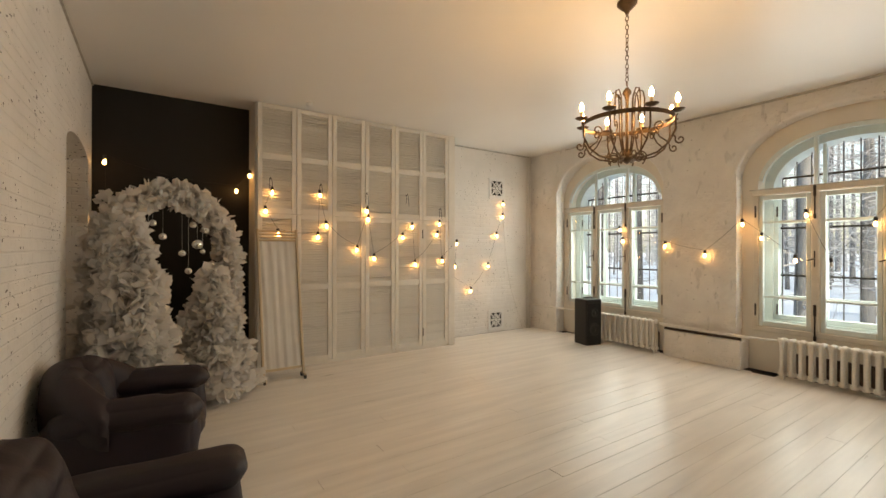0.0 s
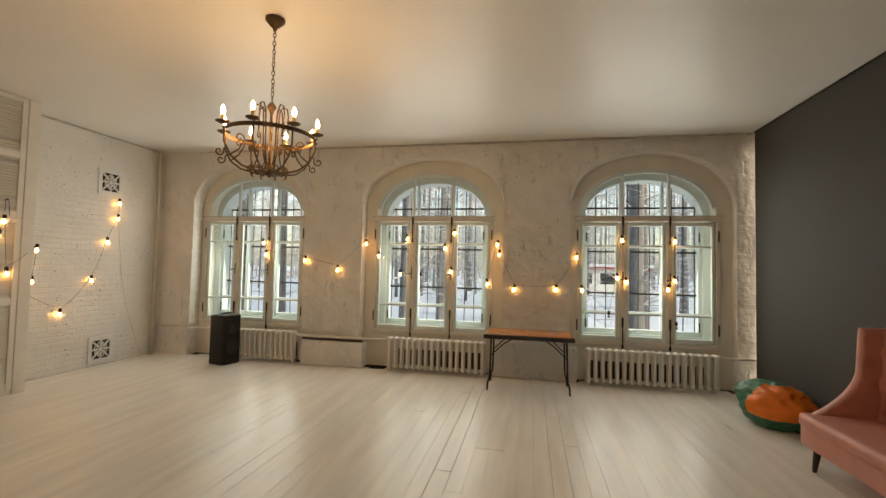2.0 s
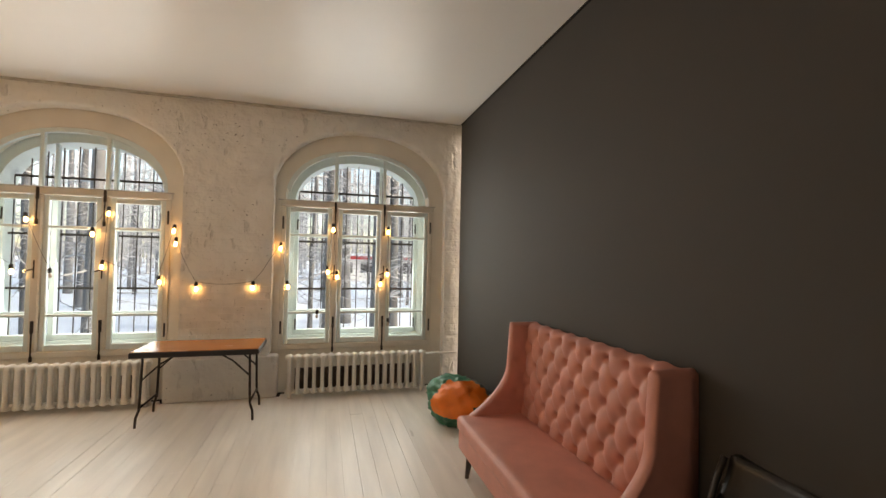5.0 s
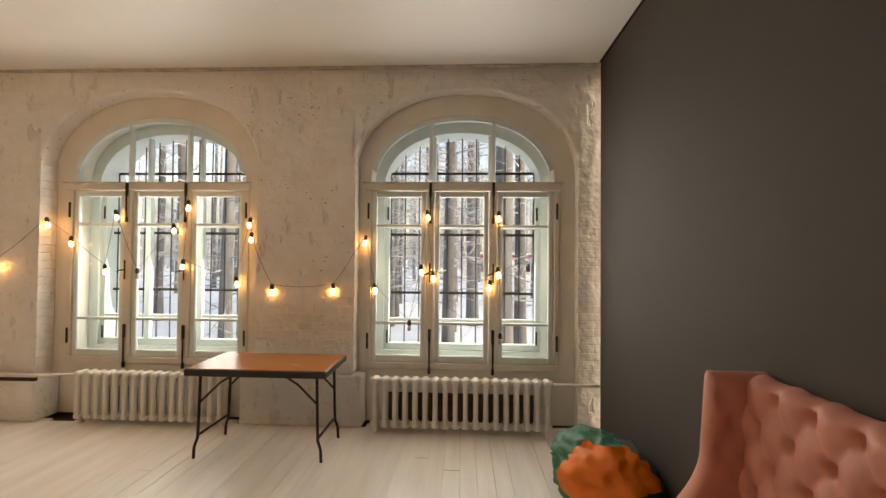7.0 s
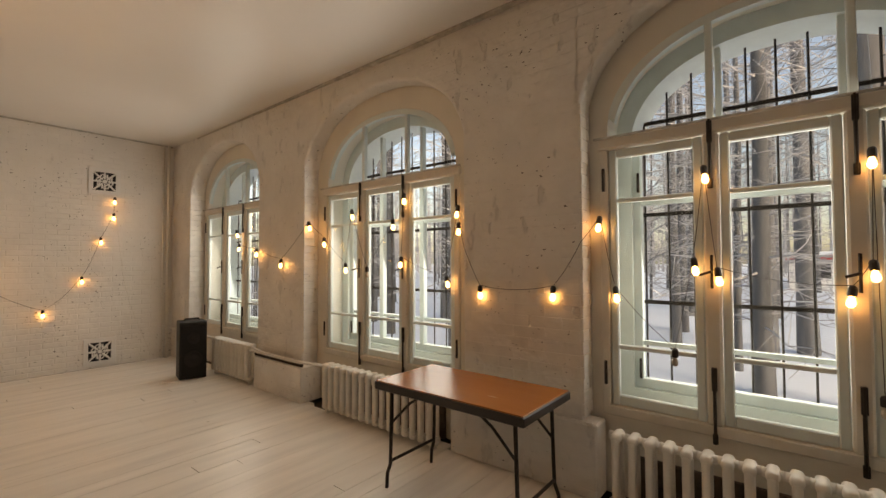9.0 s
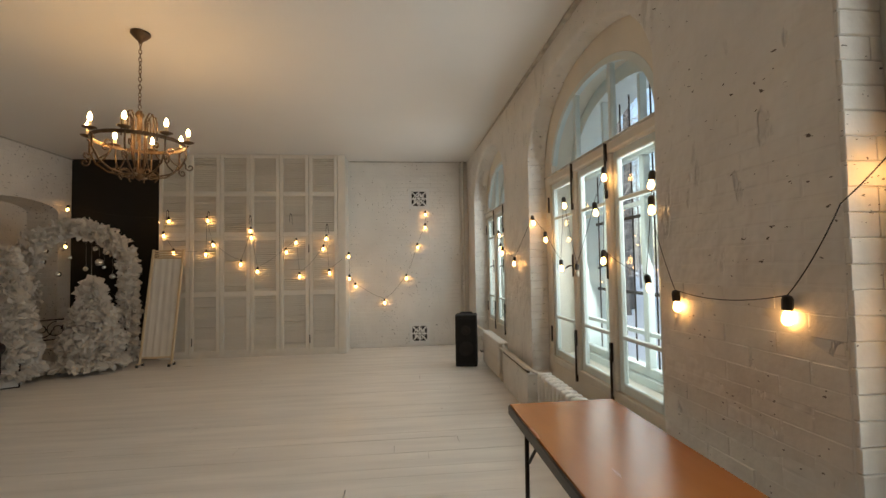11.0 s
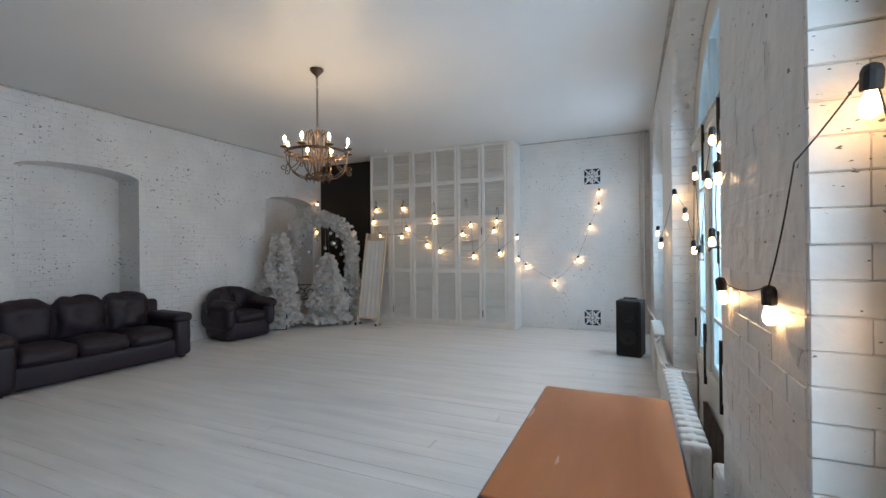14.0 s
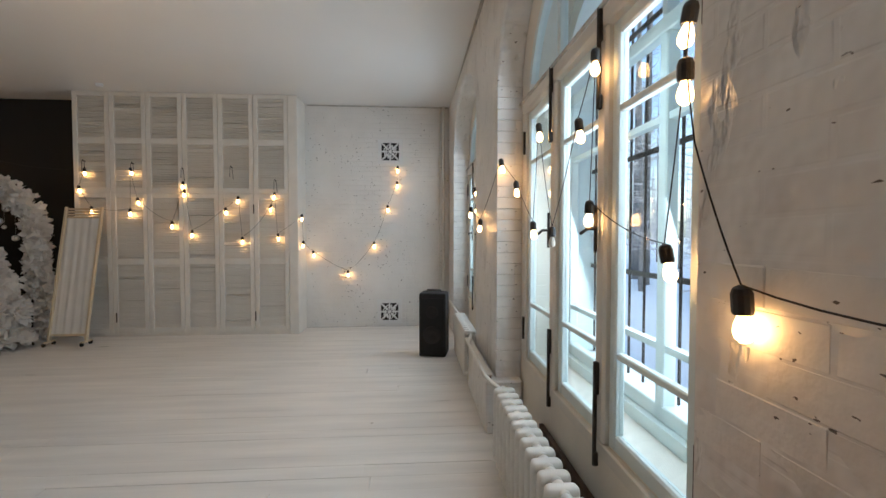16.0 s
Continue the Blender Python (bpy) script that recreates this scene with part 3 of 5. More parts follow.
# ---- shutter wall ----
SX0, SY, SXE = 1.05, 6.16, 4.22
cab = thing("built_in_closet", pose(0, 0, 0), "floor-to-ceiling closet clad in cream louvred shutters", "closet")
part("back_panel", boxed(SX0 - 0.02, SXE, SY + 0.035, SY + 0.06, 0.0, ZC - 0.004), M_SHUT, cab)
part("side_panel", boxed(SX0 - 0.02, SX0, SY + 0.062, Y1 - 0.002, 0.0, ZC - 0.004), M_SHUT, cab)
part("side_panel", boxed(SXE - 0.02, SXE, SY + 0.062, Y1 - 0.002, 0.0, ZC - 0.004), M_SHUT, cab)
part("corner_post", boxed(4.085, SXE, SY - 0.02, SY + 0.033, 0.0, ZC - 0.004, bevel=0.006), M_SHUT, cab)
part("plinth", boxed(SX0, 4.083, SY + 0.002, SY + 0.033, 0.0, 0.048), M_SHUT, cab)
PW = (4.085 - SX0) / 6
slat = None


def shutter(x, z0, zm, z1, slat):
    s = thing("louvred_shutter", pose(x, SY, 0), "cream-painted louvred wooden shutter door", "shutter", "closet shutters")
    w = PW - 0.004
    st = 0.062
    bm = bmesh.new()
    box(bm, 0.002, st, -0.016, 0.03, z0, z1, 0.004)
    box(bm, w - st, w, -0.016, 0.03, z0, z1, 0.004)
    for a, b in ((z0, z0 + 0.075), (zm - 0.04, zm + 0.04), (z1 - 0.06, z1)):
        box(bm, st, w - st, -0.014, 0.028, a, b, 0.003)
    part("frame", bm, M_SHUT, s)
    for a, b in ((z0 + 0.075, zm - 0.04), (zm + 0.04, z1 - 0.06)):
        n = max(3, int((b - a) / 0.034))
        for i in range(n):
            z = a + (b - a) * (i + 0.5) / n
            tilt = random.uniform(-6, 6) + (random.choice((-30, -22, 16)) if random.random() < 0.13 else 0)
            m = pose(w / 2, 0.006, z, 56 + tilt, 0, 0)
            if slat is None:
                slat = part("slat", boxed(-(w / 2 - st) + 0.001, (w / 2 - st) - 0.001, -0.02, 0.02, -0.0035, 0.0035), M_SHUT, s)
                slat.matrix_basis = m
            else:
                again(slat, "slat", s, m)
    return slat


for i in range(6):
    slat = shutter(SX0 + PW * i, 0.05, 1.10, 2.10, slat)
    slat = shutter(SX0 + PW * i, 2.104, 2.86, ZC - 0.006, slat)
for x, z in ((3.585, 0.28), (1.60, 0.28), (3.575, 1.88)):
    h = thing("latch", pose(x, SY - 0.018, z), "small dark iron latch on a shutter", "latch", "shutter latches")
    part("plate", boxed(-0.008, 0.008, -0.006, 0.002, -0.07, 0.07, bevel=0.003), M_IRON, h)

# ---- vents ----


def vent(x, z):
    v = thing("wall_vent", pose(x, Y1, z), "white square vent grille with a dark floral cut-out pattern", "vent", "wall vents")
    bm = bmesh.new()
    for a, b, c, d in ((-0.2, 0.2, 0.14, 0.2), (-0.2, 0.2, -0.2, -0.14), (-0.2, -0.14, -0.14, 0.14), (0.14, 0.2, -0.14, 0.14)):
        box(bm, a, b, -0.02, 0, c, d, 0.003)
    part("frame", bm, M_WHITE, v)
    part("backing", boxed(-0.14, 0.14, -0.006, -0.001, -0.14, 0.14), M_BLKPL, v, "dark opening")
    for k in range(8):
        bm = bmesh.new()
        a = math.pi * k / 4
        tip = 0.142 if k % 2 == 0 else 0.19
        dx, dz = math.cos(a), math.sin(a)
        tube(bm, [(0.035 * dx, -0.012, 0.035 * dz), (0.09 * dx, -0.012, 0.09 * dz), (tip * dx, -0.012, tip * dz)], [0.010, 0.017, 0.012], 5)
        part("rib", bm, M_WHITE, v)
        bm = bmesh.new()
        pts = [(0.085 * math.cos(a + 0.39 + 0.3 * math.cos(q)) + 0.026 * math.cos(q) * math.cos(a), -0.012, 0.085 * math.sin(a + 0.39 + 0.3 * math.cos(q)) + 0.03 * math.sin(q)) for q in [2 * math.pi * j / 8 for j in range(8)]]
        tube(bm, pts, 0.009, 4, closed=True)
        part("petal", bm, M_WHITE, v)
    bm = bmesh.new()
    lathe(bm, [(0, -0.004), (0.03, -0.004), (0.03, 0.006), (0, 0.006)], 10)
    bmesh.ops.rotate(bm, cent=(0, 0, 0), matrix=Matrix.Rotation(radians(90), 3, "X"), verts=bm.verts)
    bmesh.ops.translate(bm, vec=(0, -0.012, 0), verts=bm.verts)
    part("boss", bm, M_WHITE, v)
    return v


v = vent(5.57, 2.84)
copy_thing(v, pose(5.55, Y1, 0.24))

# ---- string lights ----
bm = bmesh.new()
lathe(bm, [(0, -0.040), (0.011, -0.038), (0.020, -0.028), (0.023, -0.013), (0.020, 0.004), (0.013, 0.022), (0.011, 0.032), (0, 0.034)], 12)
BULB = bpy.data.meshes.new("bulb")
for f in bm.faces:
    f.smooth = True
bm.to_mesh(BULB)
bm.free()
BULB.materials.append(M_BULB)
BULB_OFF = BULB.copy()
BULB_OFF.materials[0] = M_BULBOFF
bm = bmesh.new()
lathe(bm, [(0, 0.028), (0.021, 0.028), (0.023, 0.034), (0.023, 0.075), (0.018, 0.088), (0.007, 0.094), (0, 0.094)], 12)
SOCKET = bpy.data.meshes.new("socket")
bm.to_mesh(SOCKET)
bm.free()
SOCKET.materials.append(M_SOCKET)


def garland(places, label, drop, off=()):
    g = thing("string_lights", pose(0, 0, 0), label, "string lights", "string lights")
    tops = []
    for i, p in enumerate(places):
        if len(p) == 4:                                # the cable bends here, with no bulb
            tops.append(Vector(p[:3]))
            continue
        b = new("bulb", BULB_OFF if i in off else BULB)
        b.parent = g
        b.matrix_basis = pose(*p, random.uniform(-9, 9), random.uniform(-9, 9), 0) @ Matrix.Scale(0.84, 4)
        s = new("socket", SOCKET)
        s.parent = b
        tops.append(b.matrix_basis @ Vector((0, 0, 0.094)))
    pts = []
    for a, b in zip(tops, tops[1:]):
        d = (b - a).length
        pts += sag(a, b, drop * min(1.0, d) * random.uniform(0.6, 1.2), 8)
    pts.append(tops[-1])
    bm = bmesh.new()
    tube(bm, pts, 0.0021, 5)
    part("cable", bm, M_CABLE, g, "thin black cable")
    return g


FY = SY - 0.05
garland([(-0.54, 6.30, 1.97), (-0.54, 6.33, 2.62), (0.86, 6.54, 2.42), (1.0, 6.4, 2.62), (1.23, FY, 2.38), (1.15, FY, 2.13), (1.31, FY, 1.83), (1.84, FY, 1.80),
         (1.87, FY, 2.39), (1.96, FY, 1.96), (2.42, FY, 1.62), (2.58, FY, 2.20), (2.60, FY, 2.08), (2.70, FY, 1.49), (3.19, FY, 1.82), (3.36, FY, 1.99),
         (3.42, FY, 1.39), (3.83, FY, 1.87), (3.88, FY, 2.05), (3.94, FY, 1.44), (4.27, FY + 0.05, 1.73), (4.27, FY + 0.1, 1.33),
         (4.35, 6.56, 1.17), (4.89, 6.56, 0.85), (5.31, 6.56, 1.31), (5.53, 6.56, 1.90), (5.68, 6.56, 2.28), (5.69, 6.56, 2.53)],
        "string of warm bulbs on black cable across the shutters", 0.09)
WX = 6.68
garland([(WX, 4.63, 1.98), (WX, 4.58, 1.78), (6.5, 3.74, 1.69), (6.50, 3.16, 1.55), (6.60, 2.72, 1.98), (6.66, 2.52, 1.79), (WX, 2.16, 1.50), (WX, 2.05, 2.07),
         (WX, 1.81, 1.46), (WX, 1.43, 1.93), (WX, 1.28, 2.17), (WX, 1.33, 1.56), (WX, 0.75, 1.39), (6.62, 0.60, 1.99), (6.60, 0.57, 1.84), (6.572, 0.49, 1.70, 0), (6.572, 0.335, 1.32),
         (6.585, -0.275, 1.335), (6.585, -0.485, 1.72, 0), (6.69, -0.57, 1.82), (6.755, -0.665, 1.335), (WX, -1.03, 0.97), (WX, -1.15, 1.53), (WX, -1.21, 2.08), (WX, -1.27, 1.47),
         (WX, -1.83, 1.38), (WX, -1.92, 1.51), (WX, -1.92, 2.07), (WX, -1.94, 0.85)],
        "string of warm bulbs on black cable draped over the windows", 0.05, off=(8, 21, 28))
bm = bmesh.new()
tube(bm, [(5.70, 6.60, 2.55), (5.74, 6.605, 2.15), (5.83, 6.605, 1.37), (5.93, 6.605, 0.9), (6.07, 6.605, 0.5), (6.2, 6.6, 0.15), (6.28, 6.58, 0.004)], 0.004, 5)
tagged(part("power_cable", bm, M_RAD, None), "pale power cable hanging down the brick wall", "cable")
for k, (x, z) in enumerate(((1.21, 2.56), (1.88, 2.53), (2.58, 2.46), (3.27, 2.49), (3.90, 2.30))):
    bm = bmesh.new()
    tube(bm, [(0, 0.02, 0), (0, -0.03, 0.0), (0, -0.035, 0.02)], 0.006, 5)
    tube(bm, [(-0.02, -0.03, -0.14), (-0.014, -0.03, 0.0), (0, -0.03, 0.012), (0.014, -0.03, 0.0), (0.03, -0.03, -0.18)], 0.0034, 5)
    hk = thing("cable_hook", pose(x, SY - 0.02, z), "small dark hook holding a loop of cable", "hook", "cable hooks")
    part("loop", bm, M_CABLE, hk)

# ---- chandelier ----
ch = thing("chandelier", pose(3.005, 2.115, 0), "brown wrought-iron chandelier with eight lit candle bulbs", "chandelier")
bm = bmesh.new()
lathe(bm, [(0, 3.568), (0.075, 3.566), (0.075, 3.548), (0.05, 3.52), (0.018, 3.49), (0.012, 3.47), (0, 3.465)], 16)
part("canopy", bm, M_BRONZE, ch, smooth=True)
links = None
z, k = 3.47, 0
while z > 2.90:
    bm = bmesh.new()
    pts = [(0.011 * math.cos(a), 0, 0.021 * math.sin(a)) for a in [2 * math.pi * j / 10 for j in range(10)]]
    if links is None:
        tube(bm, pts, 0.0035, 5, closed=True)
        links = part("chain_link", bm, M_BRONZE, ch)
        links.matrix_basis = pose(0, 0, z, 0, 0, 0)
    else:
        bm.free()
        again(links, "chain_link", ch, pose(0, 0, z, 0, 0, 90 * (k % 2) + 12 * k))
    z -= 0.034
    k += 1
bm = bmesh.new()
lathe(bm, [(0, 2.90), (0.012, 2.895), (0.03, 2.87), (0.035, 2.85), (0.02, 2.83), (0.012, 2.80), (0.012, 2.42), (0.03, 2.40), (0.05, 2.36), (0.045, 2.33), (0.02, 2.31), (0, 2.295)], 12)
part("stem", bm, M_BRONZE, ch, smooth=True)
bm = bmesh.new()
RR = 0.335
for q in range(48):
    a, b = 2 * math.pi * q / 48, 2 * math.pi * (q + 1) / 48
    v4 = [bm.verts.new((RR * math.cos(t), RR * math.sin(t), zz)) for t, zz in ((a, 2.605), (b, 2.605), (b, 2.635), (a, 2.635))]
    bm.faces.new(v4)
    v4 = [bm.verts.new(((RR - 0.006) * math.cos(t), (RR - 0.006) * math.sin(t), zz)) for t, zz in ((a, 2.605), (b, 2.605), (b, 2.635), (a, 2.635))]
    bm.faces.new(v4)
part("ring", bm, M_BRONZE, ch)


def spiral(c, r0, turns, start, n=14, sgn=1):
    return [(c[0] + r0 * (1 - 0.75 * i / n) * math.cos(start + sgn * turns * 2 * math.pi * i / n), 0, c[1] + r0 * (1 - 0.75 * i / n) * math.sin(start + sgn * turns * 2 * math.pi * i / n)) for i in range(n + 1)]


bm = bmesh.new()
arm_pts = [(0.04, 0, 2.35), (0.12, 0, 2.335), (0.22, 0, 2.36), (0.30, 0, 2.42), (0.345, 0, 2.51), (0.345, 0, 2.60), (0.36, 0, 2.62)]
tube(bm, arm_pts, 0.0075, 6)
tube(bm, [(0.33, 0, 2.47)] + spiral((0.375, 2.43), 0.035, 1.1, radians(150), 12, 1), 0.006, 5)
tube(bm, spiral((0.10, 2.345), 0.05, 1.2, radians(-60), 14, 1), 0.006, 5)
tube(bm, [(0.30, 0, 2.42), (0.24, 0, 2.47), (0.20, 0, 2.54)] + spiral((0.235, 2.56), 0.035, 1.0, radians(180), 10, -1), 0.006, 5)
ARM = part("arm", bm, M_BRONZE, ch, smooth=True)
bm = bmesh.new()
tube(bm, [(0.03, 0, 2.38), (0.05, 0, 2.5), (0.055, 0, 2.7), (0.06, 0, 2.82), (0.085, 0, 2.87), (0.115, 0, 2.855), (0.125, 0, 2.80), (0.125, 0, 2.66)], 0.006, 5)
ROD = part("cage_rod", bm, M_BRONZE, ch, smooth=True)
bm = bmesh.new()
lathe(bm, [(0, 2.632), (0.02, 2.634), (0.046, 2.646), (0.05, 2.652), (0.02, 2.648), (0.012, 2.655), (0, 2.655)], 12, (0.36, 0, 0))
PAN = part("drip_pan", bm, M_BRONZE, ch, smooth=True)
bm = bmesh.new()
lathe(bm, [(0.0, 2.652), (0.0125, 2.652), (0.0125, 2.70), (0.008, 2.705), (0, 2.705)], 10, (0.36, 0, 0))
SLEEVE = part("candle_sleeve", bm, M_PINE, ch)
bm = bmesh.new()
lathe(bm, [(0.0, 2.702), (0.010, 2.706), (0.0155, 2.724), (0.013, 2.746), (0.005, 2.765), (0, 2.772)], 10, (0.36, 0, 0))
FLAME = part("candle_bulb", bm, M_CANDLE, ch, "glowing warm candle bulb", smooth=True)
for o in (ARM, PAN, SLEEVE, FLAME):
    for q in range(8):
        m = pose(0, 0, 0, 0, 0, 45 * q + 14)
        if q == 0:
            o.matrix_basis = m
        else:
            again(o, o.name.split(".")[0], ch, m)
for q in range(8):
    m = pose(0, 0, 0, 0, 0, 45 * q + 36)
    if q == 0:
        ROD.matrix_basis = m
    else:
        again(ROD, "cage_rod", ch, m)

# ---- folding table ----
tb = thing("folding_table", pose(6.09, 0.112, 0), "folding table with an orange-brown laminate top and black edge", "table")
bm = bmesh.new()
box(bm, -0.303, 0.303, -0.578, 0.578, 0.744, 0.755, 0.003)
part("tabletop", bm, M_TABLE, tb, "orange-brown wood laminate")
part("edge_band", boxed(-0.312, 0.312, -0.587, 0.587, 0.693, 0.748, bevel=0.006), M_TEDGE, tb)
for s in (-1, 1):
    for x in (-0.235, 0.235):
        bm = bmesh.new()
        tube(bm, [(x, s * 0.49, 0.71), (x, s * 0.50, 0.30), (x, s * 0.505, 0.17), (x * 1.02, s * 0.53, 0.10), (x * 1.02, s * 0.535, 0.0)], 0.0125, 8)
        part("leg", bm, M_IRON, tb, smooth=True)
    bm = bmesh.new()
    tube(bm, [(-0.235, s * 0.505, 0.19), (0.235, s * 0.505, 0.19)], 0.011, 8)
    part("crossbar", bm, M_IRON, tb, smooth=True)
    for x in (-0.225, 0.225):
        bm = bmesh.new()
        tube(bm, [(x, s * 0.495, 0.46), (x, s * 0.33, 0.62), (x, s * 0.2, 0.70)], 0.009, 6)
        part("brace", bm, M_IRON, tb)

# ---- loudspeaker ----
sp = thing("loudspeaker", pose(6.2, 4.93, 0, 0, 0, -12), "tall black party loudspeaker with a round woofer", "loudspeaker")
bm = bmesh.new()
box(bm, -0.165, 0.165, -0.15, 0.16, 0.0, 0.78, 0.022, 3)
part("cabinet", bm, M_BLKPL, sp, smooth=False)
part("grille", boxed(-0.145, 0.145, -0.158, -0.148, 0.04, 0.72, bevel=0.01), M_MESH, sp)
for z, r in ((0.27, 0.11), (0.55, 0.075)):
    bm = bmesh.new()
    lathe(bm, [(r, 0), (r, 0.012), (r * 0.88, 0.014), (r * 0.8, 0.004), (r * 0.3, 0.002), (r * 0.25, 0.010), (0, 0.012)], 24)
    bmesh.ops.rotate(bm, cent=(0, 0, 0), matrix=Matrix.Rotation(radians(90), 3, "X"), verts=bm.verts)
    bmesh.ops.translate(bm, vec=(0, -0.158, z), verts=bm.verts)
    part("driver", bm, M_BLKPL, sp, smooth=True)
bm = bmesh.new()
tube(bm, [(-0.09, 0, 0.775), (-0.085, 0, 0.805), (0.085, 0, 0.805), (0.09, 0, 0.775)], 0.012, 6)
part("handle", bm, M_BLKPL, sp)

# ---- outside ----
bm = bmesh.new()
n = 60
grid = []
for i in range(n + 1):
    row = []
    for j in range(n + 1):
        x = 7.3 + 190 * (i / n) ** 2
        y = 2 + 400 * ((j / n) - 0.5) * abs((j / n) - 0.5) * 2
        z = -0.75 + 0.12 * noise.noise((x * 0.25, y * 0.25, 0)) + 0.0055 * (x - 7.3)
        row.append(bm.verts.new((x, y, z)))
    grid.append(row)
for i in range(n):
    for j in range(n):
        bm.faces.new((grid[i][j], grid[i + 1][j], grid[i + 1][j + 1], grid[i][j + 1]))
structure("ground", bm, M_SNOW, "snow-covered ground of the wood", "ground", smooth=True)


def tree(kind, height, r0, limbs, seed):
    rnd = random.Random(seed)
    t = thing("tree", pose(0, 0, -50), "bare dark winter tree trunk with snowy branches", "tree", "trees of the wood")
    bm = bmesh.new()
    axis = []
    a, b = rnd.uniform(-0.02, 0.02), rnd.uniform(-0.02, 0.02)
    for i in range(9):
        z = height * i / 8
        axis.append((a * z + 0.06 * noise.noise((seed, z * 0.3, 0)), b * z + 0.06 * noise.noise((seed, 5, z * 0.3)), z - 0.3))
    tube(bm, axis, [r0 * (1.18 if i == 0 else 1) * (1 - 0.75 * i / 8) for i in range(9)], 8)
    part("trunk", bm, M_BARK, t, smooth=True)
    bm = bmesh.new()
    for _ in range(limbs):
        z = height * rnd.uniform(0.08, 0.9)
        f = z / height
        ang, ln = rnd.uniform(0, 2 * math.pi), rnd.uniform(0.8, 2.6) * (1.1 - 0.6 * f)
        base = Vector(axis[min(8, int(f * 8))])
        base.z = z
        p, d = base.copy(), Vector((math.cos(ang), math.sin(ang), rnd.uniform(-0.15, 0.55))).normalized()
        pts = [p.copy()]
        for _k in range(4):
            d = (d + Vector((rnd.uniform(-0.3, 0.3), rnd.uniform(-0.3, 0.3), rnd.uniform(-0.25, 0.25)))).normalized()
            p = p + d * ln / 4
            pts.append(p.copy())
        tube(bm, pts, [0.02, 0.015, 0.011, 0.008, 0.004], 3)
        for q in pts[1:]:
            for _k in range(2):
                e = Vector((rnd.uniform(-1, 1), rnd.uniform(-1, 1), rnd.uniform(-0.4, 0.7))).normalized() * rnd.uniform(0.25, 0.8)
                tube(bm, [q, q + e * 0.5 + Vector((0, 0, -0.03)), q + e], [0.007, 0.005, 0.003], 3)
    part("branches", bm, M_TWIG, t, "thin bare branches with snow")
    return t


rnd = random.Random(7)
protos = [tree("a", 15, 0.15, 80, 11), tree("b", 17, 0.11, 80, 23), tree("c", 13, 0.075, 85, 37), tree("d", 18, 0.21, 70, 51)]
spots, tries = [(10.9, -2.35, 3), (12.5, -2.9, 0), (11.2, 3.4, 0), (12.4, 5.1, 1), (13.5, 8.5, 0), (12.0, 0.6, 1)], 0
while len(spots) < 170 and tries < 5000:
    tries += 1
    x = 11.5 + 46 * rnd.random() ** 1.1
    y = 1.5 + rnd.uniform(-1, 1) * (9 + x * 0.9)
    if min((x - a) ** 2 + (y - b) ** 2 for a, b, _ in spots) > 1.6:
        spots.append((x, y, rnd.randrange(4)))
used = set()
for x, y, k in spots:
    m = pose(x, y, -0.75 + 0.0055 * (x - 7.3), 0, 0, rnd.uniform(0, 360))
    if k in used:
        copy_thing(protos[k], m)
    else:
        protos[k].matrix_world = m
        used.add(k)
# far trunks wear the pale twig grey too: haze put into their colour
bm = bmesh.new()
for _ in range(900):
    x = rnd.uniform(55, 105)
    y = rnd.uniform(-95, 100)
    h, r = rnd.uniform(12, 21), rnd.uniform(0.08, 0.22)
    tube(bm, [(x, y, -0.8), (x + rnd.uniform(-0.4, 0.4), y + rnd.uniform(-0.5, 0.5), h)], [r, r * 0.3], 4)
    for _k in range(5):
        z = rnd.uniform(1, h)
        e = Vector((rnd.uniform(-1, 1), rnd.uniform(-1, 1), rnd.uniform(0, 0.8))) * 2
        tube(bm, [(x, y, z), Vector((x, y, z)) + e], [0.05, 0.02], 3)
tagged(part("far_woods", bm, M_TWIG, None), "distant winter woods in a hazy pale grey behind the near trees", "woods", "", "stuff")
pv = thing("pavilion", pose(46, -6.5, -0.55), "low white pavilion with a red fascia far among the trees", "building")
part("wall", boxed(0, 5, -5, 5, 0, 2.2), M_WHITE, pv)
part("fascia", boxed(-0.2, 5.2, -5.2, 5.2, 2.2, 2.55, bevel=0.03), M_RED, pv, "red fascia band")
part("roof", boxed(-0.4, 5.4, -5.4, 5.4, 2.55, 2.8, bevel=0.04), M_SNOW, pv, "snow-covered flat roof")
for k in range(4):
    part("window", boxed(-0.04, -0.002, -4 + 2.2 * k, -2.6 + 2.2 * k, 0.8, 1.9), M_BLKPL, pv)

# ---- sofa and armchair ----


